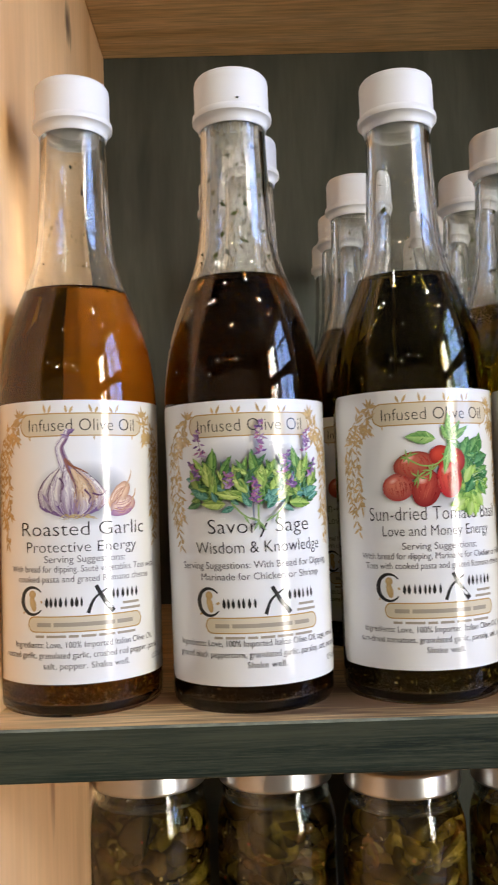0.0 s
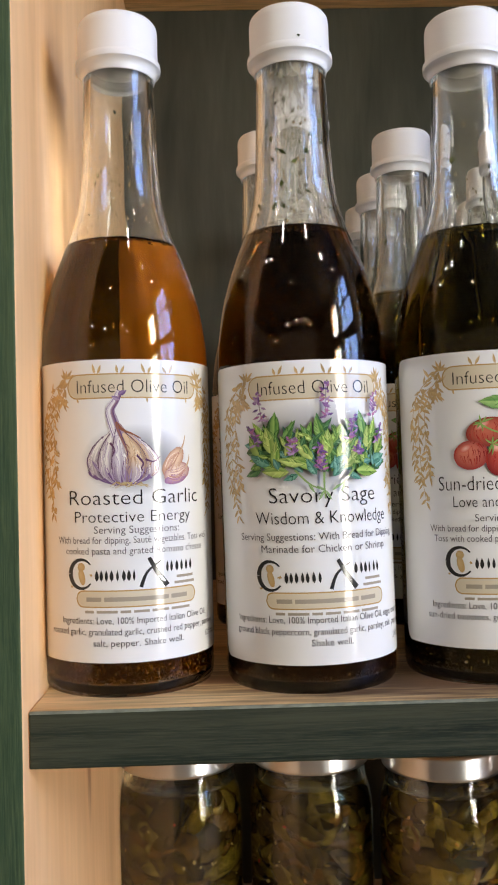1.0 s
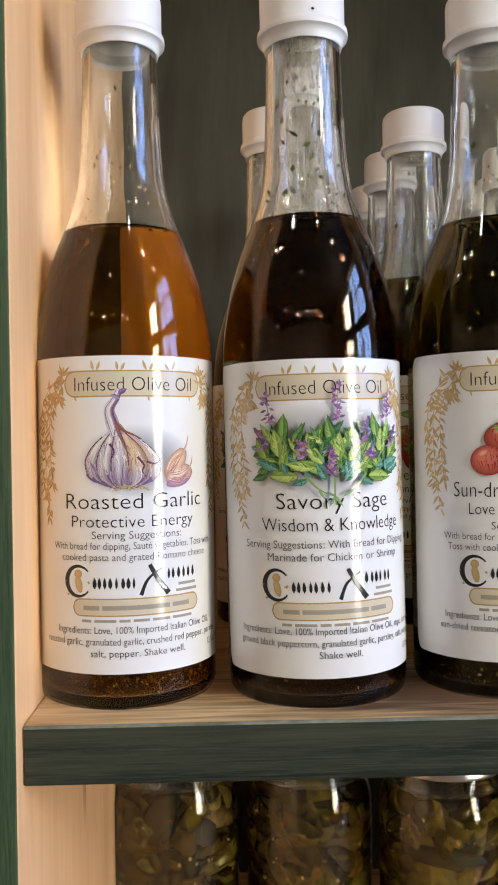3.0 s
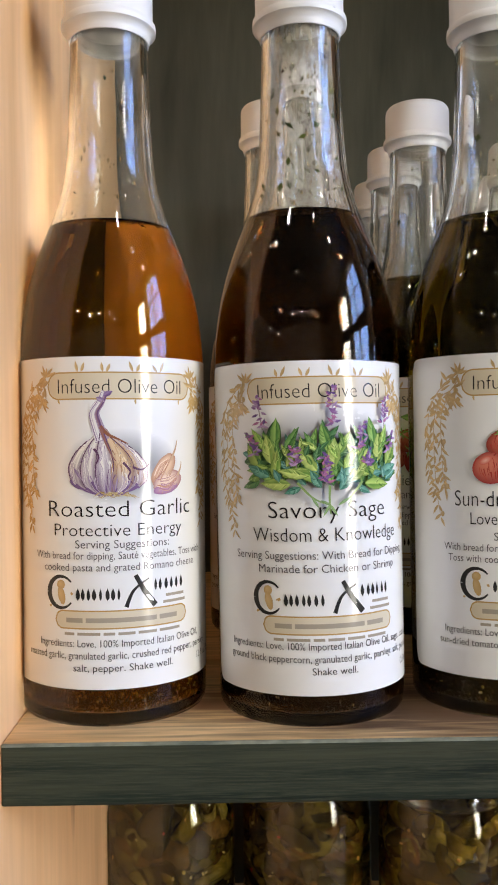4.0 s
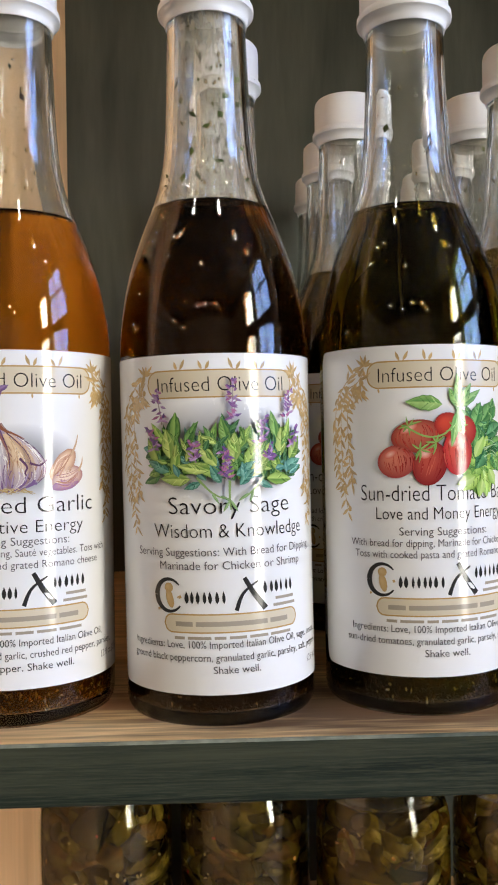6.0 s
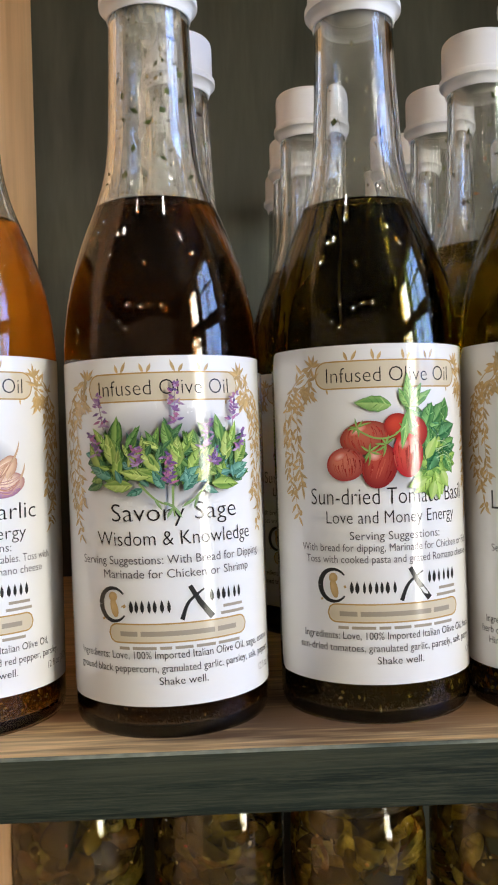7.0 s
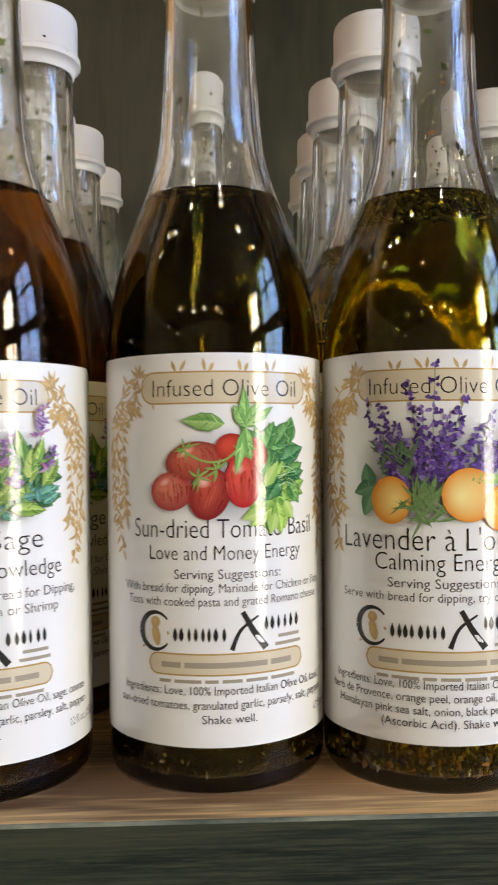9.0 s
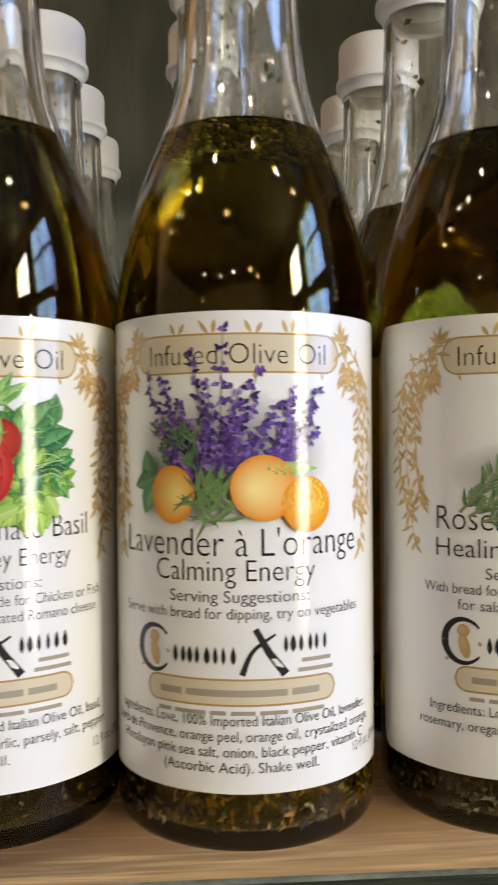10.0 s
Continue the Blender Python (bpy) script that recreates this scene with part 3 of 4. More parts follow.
def sage_picture(p):
    p.blob(0, 30, 29, 16.5, 0, (0.10, 0.10, 0.12), PAPER, (0, 0.1), 32, 9, 0.0, 1.5)
    teal, deep = ((0.20, 0.42, 0.34), (0.06, 0.22, 0.18)), ((0.11, 0.24, 0.09), (0.025, 0.10, 0.04))
    for k in range(240):
        u = random.uniform(-22, 22)
        v = random.uniform(25 + 3 * abs(math.sin(u * 0.19)), 39.5 - abs(u) * 0.06)
        p.leaf(u, v, random.uniform(5, 8), random.uniform(1.8, 3.2), 90 - u * 2.4 + random.uniform(-60, 60), *random.choice((teal, deep, deep, LEAVES[4], LEAVES[1])), 6, random.uniform(-0.15, 0.15), True)
    for way, u0, dv in ((-1, -15.5, 0.0), (1, 16.0, 0.0), (1, 0.5, 1.5)):
        # foot beside the stem, height, length, width, angle, tone
        for du, v, long, wide, a, tone in ((0, 27, 9.5, 3.6, 100, 1), (-3, 28, 9.0, 2.6, 122, 4), (3, 28, 9.0, 2.8, 66, 0), (1.5, 32, 9.5, 4.6, 84, 2), (-3.5, 33, 9.5, 4.2, 128, 2),
                                           (5, 33, 9.0, 4.8, 58, 0), (-2, 36, 9.5, 3.8, 158, 0), (2, 36, 9.0, 3.8, 26, 3), (0.5, 37, 9.0, 3.6, 104, 0)):
            a = a if way > 0 else 180 - a
            p.leaf(u0 + du * way, v + dv, long * random.uniform(0.88, 1.02), wide * 0.95, a + random.uniform(-6, 6), *LEAVES[tone], 9, random.uniform(-0.08, 0.08), True)
    for u, v, long, wide, a, tone in ((-11, 38.5, 10.5, 4.6, 182, 2), (-6, 36, 10, 3.8, 172, 2), (12, 38.8, 10.5, 4.6, 0, 0), (6.5, 37.8, 10, 4.6, 38, 2), (-2, 39.8, 7, 3.4, 122, 3), (3.5, 40.5, 7.5, 3.4, 50, 3), (-8, 39.5, 6, 2.6, 205, 3), (9, 39.5, 6, 2.6, -22, 3)):
        p.leaf(u, v, long * 0.92, wide * 0.86, a, *LEAVES[tone], 9, random.uniform(-0.08, 0.08), True)
    for k in range(26):
        u = random.uniform(-20, 20)
        p.leaf(u, random.uniform(27, 39), random.uniform(3.5, 6.0), random.uniform(1.2, 2.2), 90 - u * 2.2 + random.uniform(-50, 50), *random.choice((teal, deep, LEAVES[0], LEAVES[1], LEAVES[2])), 6, random.uniform(-0.15, 0.15), True)
    for u, v, n, h, lean in ((-19, 21, 26, 10, -0.15), (2.0, 20, 30, 11.5, 0.1), (20.5, 21, 24, 10, 0.15), (-22, 29, 20, 7, -0.35), (-9, 33, 26, 6, -0.1), (-0.5, 38.5, 36, 9, 0.0), (10.5, 28, 24, 9, 0.25), (13, 33, 16, 5, 0.1), (22.5, 29, 18, 7, 0.35)):
        p.stroke([(u, v + 0.5), (u + lean * h, v - h)], 0.4, 0.2, (0.28, 0.24, 0.24))
        for k in range(n):
            q = random.random()
            c = random.choice([(0.30, 0.15, 0.36), (0.48, 0.32, 0.54), (0.18, 0.10, 0.28), (0.46, 0.18, 0.34)])
            p.leaf(u + lean * h * q + random.uniform(-0.9, 0.9), v - h * q, random.uniform(1.6, 3.0) * (1.15 - 0.5 * q), 0.85, random.choice((20, 160, 45, 135, 75, 200, -20)), c, tuple(x * 0.7 for x in c), 3)
    for pts in (((-9, 38), (-5, 42.5), (-1.5, 44.5)), ((0.5, 39), (0.2, 44), (0.4, 48)), ((11, 38), (7.5, 42), (4.5, 44.5))):
        p.stroke(curve_points(pts, 5), 0.8, 0.4, (0.24, 0.36, 0.12))
    for u, v, a in ((-2.5, 43.5, 330), (-5, 42.5, 300), (0.2, 45, 240), (0.4, 45, 300), (6, 43, 215), (7.5, 42, 250)):
        p.leaf(u, v, 4.2, 0.9, a, (0.34, 0.48, 0.22), (0.18, 0.32, 0.12), 5)


def tomato_picture(p):
    p.blob(2, 33, 22, 14, 0, (0.20, 0.20, 0.22), PAPER, (0, 0.1), 32, 9, 0.0, 1.5)
    red, deep, pale = (0.62, 0.07, 0.04), (0.30, 0.02, 0.02), (0.74, 0.24, 0.16)
    basil = [((0.20, 0.42, 0.12), (0.03, 0.15, 0.04)), ((0.12, 0.33, 0.13), (0.02, 0.12, 0.045)), ((0.34, 0.54, 0.12), (0.10, 0.28, 0.05)), ((0.42, 0.58, 0.14), (0.20, 0.38, 0.06))]
    for k in range(70):
        u, v = random.uniform(9, 18), random.uniform(23, 42)
        p.leaf(u, v, random.uniform(6, 9.5), random.uniform(3.5, 5.5), random.uniform(0, 360) if v > 28 else random.uniform(20, 160), *basil[(2 if v > 36 else 0) + (random.random() < 0.5)], 7, random.uniform(-0.12, 0.12), True)
    for k in range(16):
        u, v = random.uniform(14, 20), random.uniform(31, 37)
        p.stroke(curve_points([(u - 3, v + random.uniform(-1, 1)), (u, v - 0.6), (u + 3, v + random.uniform(-1.5, 1.5))], 4), 0.3, 0.15, random.choice([(0.02, 0.10, 0.03), (0.40, 0.58, 0.30)]))
    p.blob(5.8, 27.5, 5.0, 5.0, 0, red, deep, (-0.3, -0.3), 22, 5, 0, 1.8)
    p.blob(0.8, 25.5, 4.4, 4.0, 0, red, deep, (-0.3, -0.3), 22, 5, 0, 1.8)
    p.blob(-9, 28.8, 8.0, 5.2, -8, (0.62, 0.16, 0.10), (0.26, 0.04, 0.03), (-0.3, -0.45), 26, 6, 0, 1.6)
    p.blob(-5.0, 37.6, 5.4, 7.0, 18, (0.56, 0.09, 0.06), (0.22, 0.015, 0.02), (-0.3, -0.4), 26, 6, 0, 1.6)
    p.blob(-15.4, 36.8, 6.0, 5.2, -8, pale, (0.36, 0.05, 0.05), (-0.3, -0.4), 26, 6, 0, 1.5)
    p.blob(4.0, 34.2, 5.0, 7.2, 0, (0.78, 0.12, 0.08), (0.46, 0.02, 0.03), (-0.2, -0.5), 26, 6, 0, 1.6)
    for u, v, ru, rv, rot in ((-15.4, 36.8, 6.0, 5.2, -8), (-9, 28.8, 8.0, 5.2, -8), (-5.0, 37.6, 5.4, 7.0, 18), (4.0, 34.2, 5.0, 7.2, 0)):
        c, sn = math.cos(radians(rot)), math.sin(radians(rot))
        for k in range(30):
            a, q = random.uniform(-1.0, 1.0), random.uniform(-0.8, 0.3)
            arc = [(ru * 0.94 * a * math.sqrt(1 - y * y), rv * 0.95 * y) for y in (q + 0.13 * n for n in range(5))]
            red_ink = random.choice([(0.36, 0.03, 0.025), (0.44, 0.05, 0.035), (0.52, 0.08, 0.05), (0.58, 0.12, 0.08)] if a < 0.3 else [(0.22, 0.012, 0.015), (0.34, 0.03, 0.025), (0.50, 0.06, 0.04)])
            p.stroke([(u + x * c - y * sn, v + x * sn + y * c) for x, y in arc], random.uniform(0.15, 0.5), 0.08, red_ink)
        p.blob(u - ru * 0.3, v - rv * 0.45, ru * 0.35, rv * 0.22, rot - 20, (0.86, 0.52, 0.44), (0.66, 0.14, 0.10), (0, 0), 14, 3)
    for u, v in ((-11.5, 25.6), (-3, 31), (4, 27), (-8, 33)):
        for k in range(7):
            a = random.uniform(0, 360)
            p.leaf(u, v, random.uniform(2.5, 4.5), 0.7, a, (0.34, 0.50, 0.14), (0.16, 0.34, 0.08), 4, random.uniform(-0.3, 0.3))
    p.stroke(curve_points([(-12, 26), (-6, 29), (0, 28), (5, 22)], 6), 0.6, 0.5, (0.28, 0.44, 0.12))
    p.leaf(-1.0, 19.0, 11.5, 5.0, 172, (0.40, 0.60, 0.20), (0.16, 0.40, 0.10), 9, -0.05, True)
    for a, l in ((92, 11), (60, 9), (35, 10), (118, 7), (258, 13), (280, 9)):
        p.leaf(4.5, 20.0, l, 3.0, a, (0.38, 0.60, 0.20), (0.14, 0.38, 0.10), 7, 0.0, True)
    for u, v, a, l in ((10, 44, 200, 7), (13, 45, 255, 6), (16, 42, 300, 6), (10, 38, 60, 8)):
        p.leaf(u, v - 2, l, 3.6, a, (0.56, 0.70, 0.24), (0.30, 0.52, 0.10), 7)


def lavender_picture(p):
    p.blob(-2, 31.5, 24, 15.5, 0, (0.12, 0.12, 0.14), PAPER, (0, 0.1), 32, 9, 0.0, 1.5)
    spikes = ((-2.7, 4.0, -4, 33), (-9.7, 9, -6, 33), (-17.5, 14.5, -9, 33), (-22, 13.5, -11, 34), (5, 13, -3, 33), (-13, 20, -8, 34), (0.5, 18, -4, 33), (9, 21, -2, 34), (18.5, 17.5, 9, 33), (13, 18, 7, 33), (17.5, 26, 8, 34), (-19, 24, -10, 36), (-6, 16, -6, 34), (-15, 28, -10, 36))
    for u, v, bu, bv in spikes:
        p.stroke([(u, v), ((u + bu) / 2 + (u - bu) * 0.08, (v + bv) / 2), (bu, bv + 6)], 0.25, 0.45, (0.24, 0.34, 0.20))
    for u, v, bu, bv in spikes:
        for w in range(9):
            q = (w / 8) ** 0.9
            cu, cv = u + (bu - u) * q * 0.8 + random.uniform(-0.4, 0.4), v + (bv - v) * q
            wide = 0.5 + 1.3 * q
            for k in range(4 + w):
                c = random.choice([(0.11, 0.05, 0.27), (0.18, 0.10, 0.40), (0.32, 0.21, 0.56), (0.06, 0.03, 0.15), (0.14, 0.07, 0.32)])
                p.leaf(cu + random.gauss(0, wide * 0.6), cv + random.gauss(0, 0.45), random.uniform(1.2, 2.2), random.uniform(0.8, 1.3), random.uniform(0, 360), c, tuple(x * 0.65 for x in c), 3)
    for k in range(40):
        p.leaf(random.uniform(-18, -8), random.uniform(26, 36), random.uniform(3, 5), 0.7, random.uniform(60, 160), (0.16, 0.26, 0.12), (0.05, 0.11, 0.05), 3)
    for u, v, a in ((-20.5, 37, 100), (-20, 38, 250), (-19, 36, 200)):
        p.leaf(u, v, 7, 4.6, a, (0.20, 0.36, 0.20), (0.05, 0.17, 0.09), 6)
    p.blob(-14.5, 40, 5.4, 6.4, 0, (0.94, 0.74, 0.26), (0.74, 0.26, 0.015), (0.3, 0.0), 26, 7, 0, 1.3)
    for k in range(60):
        a = 90 + random.uniform(-55, 55)
        p.leaf(-5.5 + random.uniform(-3.5, 3.5), 46 - random.uniform(0, 8), random.uniform(4, 8), 0.8, a + random.choice((0, 0, 0, 100, -100)), (0.24, 0.36, 0.14), (0.07, 0.16, 0.05), 3)
    p.leaf(5, 33.5, 13, 3.2, -12, (0.44, 0.58, 0.20), (0.20, 0.40, 0.12), 7, -0.15)
    p.blob(5.8, 38.5, 7.2, 7.2, 0, (0.95, 0.78, 0.32), (0.80, 0.28, 0.03), (-0.35, 0.05), 30, 7, 0, 1.4)
    p.blob(15.2, 42.2, 5.8, 6.2, 0, (0.90, 0.50, 0.06), (0.78, 0.28, 0.015), (0, 0), 26, 5, 0, 2.0)
    p.blob(15.6, 40.6, 4.6, 4.2, 0, (0.93, 0.66, 0.16), (0.90, 0.54, 0.07), (0, 0), 22, 3)
    for k in range(9):
        a = 2 * math.pi * k / 9
        p.stroke([(15.6 + 0.7 * math.cos(a), 40.6 + 0.6 * math.sin(a)), (15.6 + 4.2 * math.cos(a), 40.6 + 3.8 * math.sin(a))], 0.15, 0.3, (0.94, 0.76, 0.42))


def rosemary_picture(p):
    p.blob(-4, 36, 20, 8, 0, (0.20, 0.20, 0.22), PAPER, (0, 0.1), 28, 9, 0.0, 1.5)
    for su, sv, eu, ev in ((-21, 45, -6, 24), (-19, 46, 0, 30), (-16, 47, 6, 38), (-10, 46, 12, 26), (-5, 47, 18, 34)):
        line = curve_points([(su, sv), ((su + eu) / 2 + 1, (sv + ev) / 2 + 1), (eu, ev)], 16)
        p.stroke(line, 0.7, 0.3, (0.26, 0.24, 0.12))
        a0 = math.degrees(math.atan2(sv - ev, eu - su))
        for u, v in line[3:]:
            for d in (-1, 1):
                c = random.choice([((0.26, 0.36, 0.20), (0.07, 0.15, 0.06)), ((0.16, 0.26, 0.12), (0.04, 0.10, 0.04))])
                p.leaf(u, v, random.uniform(3, 5.2), 0.8, a0 + d * random.uniform(18, 50), *c, 3)


PICTURES = {
    "garlic": (garlic_picture, "garlic bulb and cloves printed in colour"),
    "sage": (sage_picture, "sage leaves with purple flowers printed in colour"),
    "tomato": (tomato_picture, "red tomatoes and basil printed in colour"),
    "lavender": (lavender_picture, "lavender and oranges printed in colour"),
    "rosemary": (rosemary_picture, "dark green rosemary sprigs printed in colour"),
}
IMPORTED = "Ingredients: Love, 100% Imported Italian Olive Oil,"
# words, middle, base line, height of capitals, width, ink
LINES = {
    "garlic": [("Roasted Garlic", 0, 50.5, 5.2, 47, 0), ("Protective Energy", -1, 56.6, 4.0, 41, 0), ("Serving Suggestions:", 0, 60.4, 2.6, 29, 1),
               ("With bread for dipping, Sauté vegetables. Toss with", 0, 63.9, 2.4, 58, 1), ("cooked pasta and grated Romano cheese", 0, 67.6, 2.4, 51, 1),
               (IMPORTED, 0, 91.6, 2.3, 55, 0), ("roasted garlic, granulated garlic, crushed red pepper, parsley,", 0, 95.4, 2.3, 66, 0), ("salt, pepper. Shake well.", 0, 99.3, 2.3, 31, 0)],
    "sage": [("Savory Sage", 1, 49.3, 5.4, 38, 0), ("Wisdom & Knowledge", 1, 56.6, 4.4, 49, 0), ("Serving Suggestions: With Bread for Dipping,", 0, 62.2, 2.6, 61, 1), ("Marinade for Chicken or Shrimp", 1, 66.4, 2.6, 46, 1),
             (IMPORTED[:-1] + ", sage, coarse", 0, 90.6, 2.3, 68, 0), ("ground black peppercorn, granulated garlic, parsley, salt, pepper.", 0, 94.6, 2.3, 70, 0), ("Shake well.", 0, 98.4, 2.3, 14, 0)],
    "tomato": [("Sun-dried Tomato Basil", 0, 49.3, 5.2, 52, 0), ("Love and Money Energy", 0, 55.2, 4.0, 42, 0), ("Serving Suggestions:", 0, 60.2, 2.6, 28, 1),
               ("With bread for dipping, Marinade for Chicken or Fish", 0, 63.8, 2.4, 60, 1), ("Toss with cooked pasta and grated Romano cheese", 0, 67.4, 2.4, 57, 1),
               (IMPORTED + " basil,", 0, 91.0, 2.3, 60, 0), ("sun-dried tomatoes, granulated garlic, parsely, salt, pepper.", 0, 94.8, 2.3, 64, 0), ("Shake well.", 0, 98.6, 2.3, 14, 0)],
    "lavender": [("Lavender à L'orange", 0, 53.4, 6.2, 57, 0), ("Calming Energy", -1, 58.8, 4.8, 35, 0), ("Serving Suggestions:", 0, 63.4, 2.6, 30, 1), ("Serve with bread for dipping, try on vegetables", 0, 67.0, 2.4, 58, 1),
                 (IMPORTED + " lavender,", 0, 90.2, 2.3, 64, 0), ("herb de Provence, orange peel, orange oil, crystalized orange,", 0, 93.6, 2.3, 68, 0), ("Himalayan pink sea salt, onion, black pepper, vitamin C", 0, 97.0, 2.3, 62, 0), ("(Ascorbic Acid). Shake well.", 0, 100.4, 2.3, 34, 0)],
    "rosemary": [("Rosemary", -13, 49.0, 5.6, 26, 0), ("Healing", -18, 55.2, 4.4, 17, 0), ("Serving Suggestions:", 0, 60.0, 2.6, 29, 1), ("With bread for dipping,", -16, 63.6, 2.4, 27, 1), ("for salad", -16, 67.2, 2.4, 11, 1),
                 (IMPORTED, 0, 91.0, 2.3, 55, 0), ("rosemary, oregano,", -21, 94.8, 2.3, 21, 0)],
}


def printed_label(lab, kind):
    pill(lab, "title_banner", 25.2, 4.8, 13.6)
    pill(lab, "address_banner", 22.9, 80.0, 86.0)
    leaf_border(lab)
    lettering(lab, "Infused Olive Oil", 0, 11.6, 4.9, 42, thin=0.014, over=False)
    draw, words = PICTURES[kind]
    p = Picture()
    draw(p)
    p.finish(lab, "picture", words)
    for text, u, base, cap, width, ink in LINES[kind]:
        lettering(lab, text, u, base, cap * 1.05, width * 1.06, grey_ink if ink else black_ink, 0.011 if cap > 3.5 else 0.004)
    lettering(lab, "12 fl oz (355 ml)", 37, 99.5, 2.4, 16, grey_ink, 0.004, 2)
    if kind == "rosemary":
        bars("printed_line", lab, [(2, 24)], 44.6, 49.0, black_ink)
        bars("printed_line", lab, [(-7, 22)], 52.0, 55.2, black_ink)
        bars("printed_line", lab, [(-9, 24)], 93.2, 94.8, grey_ink)
    # maker's mark as plain shapes: a crescent with a gold figure, a row of blocks, a slanted wedge, blocks
    p = Picture()
    ring = [(-20.5 + 4.6 * math.cos(radians(a)), 74.4 + 5.0 * math.sin(radians(a))) for a in range(320, 39, -10)]
    p.stroke(ring[:15], 0.5, 1.9, (0.03, 0.03, 0.03))
    p.stroke(ring[14:], 1.9, 0.5, (0.03, 0.03, 0.03))
    p.blob(-20.6, 72.0, 1.5, 1.5, 0, GOLD, GOLD_DARK, n=12, rings=2)
    p.blob(-20.4, 75.4, 1.3, 3.0, -12, GOLD, GOLD_DARK, n=12, rings=2)
    p.stroke([(-25.0, 79.0), (-16.5, 74.6)], 0.7, 0.9, GOLD_DARK)
    p.stroke(curve_points([(0.6, 79.2), (3.0, 74.0), (8.0, 70.4)], 6), 1.4, 0.5, (0.03, 0.03, 0.03))
    p.stroke([(3.6, 69.2), (6.4, 74.2), (10.2, 79.2)], 1.4, 2.0, (0.03, 0.03, 0.03))
    lozenges(p, -15.2, -1.2, 77.0, 4.0, (0.03, 0.03, 0.03))
    lozenges(p, 9.8, 22.0, 74.6, 4.0, (0.03, 0.03, 0.03))
    p.finish(lab, "maker_mark", "black and gold maker's mark")
    bars("printed_line", lab, [(14.0, 21.6)], 76.0, 76.9, faded_ink)
    bars("printed_line", lab, [(13.0, 22.2)], 78.1, 79.0, faded_ink)
    bars("printed_line", lab, [(-18.8, -13.2), (-12.2, 10.6), (11.6, 18.4)], 82.4, 83.9, faded_ink)
    bars("printed_line", lab, [(-19.4, -16.0), (-15.0, -7.6), (-6.6, -3.0), (-2.0, 3.4), (4.4, 10.6), (11.6, 19.6)], 87.0, 87.9, faded_ink)


# ---- herbs in the bottles ----
def herb_material(name, stops, rough=0.6, gloss=0.08):
    m = material(name, stops[0][1], rough, Specular_IOR_Level=gloss)
    geo = m.node_tree.nodes.new("ShaderNodeNewGeometry")
    r = ramp(m, stops)
    r.color_ramp.interpolation = "CONSTANT"
    link(m, geo.outputs["Random Per Island"], r.inputs[0])
    link(m, r.outputs[0], m.node_tree.nodes["Principled BSDF"].inputs["Base Color"])
    return m


HERBS = {
    "garlic": herb_material("garlic_spice", [(0.0, (0.10, 0.065, 0.03)), (0.35, (0.16, 0.11, 0.055)), (0.6, (0.04, 0.03, 0.015)), (0.82, (0.17, 0.065, 0.025)), (0.94, (0.28, 0.23, 0.14))]),
    "sage": herb_material("sage_crumbs", [(0.0, (0.025, 0.016, 0.01)), (0.5, (0.035, 0.024, 0.013)), (0.86, (0.08, 0.06, 0.04)), (0.965, (0.5, 0.44, 0.32))]),
    "tomato": herb_material("tomato_herbs", [(0.0, (0.02, 0.018, 0.008)), (0.5, (0.05, 0.04, 0.018)), (0.84, (0.10, 0.045, 0.015)), (0.965, (0.34, 0.28, 0.15))]),
    "lavender": herb_material("lavender_herbs", [(0.0, (0.08, 0.065, 0.03)), (0.25, (0.025, 0.02, 0.03)), (0.50, (0.17, 0.13, 0.07)), (0.62, (0.26, 0.12, 0.03)), (0.70, (0.03, 0.025, 0.015)), (0.92, (0.36, 0.30, 0.19))]),
    "rosemary": herb_material("rosemary_herbs", [(0.0, (0.05, 0.045, 0.02)), (0.4, (0.10, 0.085, 0.04)), (0.65, (0.03, 0.027, 0.012)), (0.92, (0.24, 0.20, 0.11))]),
}
soaked = herb_material("soaked_herbs", [(0.0, (0.05, 0.045, 0.018)), (0.35, (0.025, 0.02, 0.03)), (0.6, (0.10, 0.085, 0.03)), (0.8, (0.03, 0.028, 0.015)), (0.95, (0.28, 0.24, 0.15))])
sediment_dark = {k: material(k + "_sediment", c, 0.8, Specular_IOR_Level=0.05) for k, c in (("garlic", (0.05, 0.03, 0.014)), ("sage", (0.025, 0.016, 0.01)), ("tomato", (0.03, 0.022, 0.012)), ("lavender", (0.05, 0.04, 0.02)), ("rosemary", (0.05, 0.04, 0.02)))}


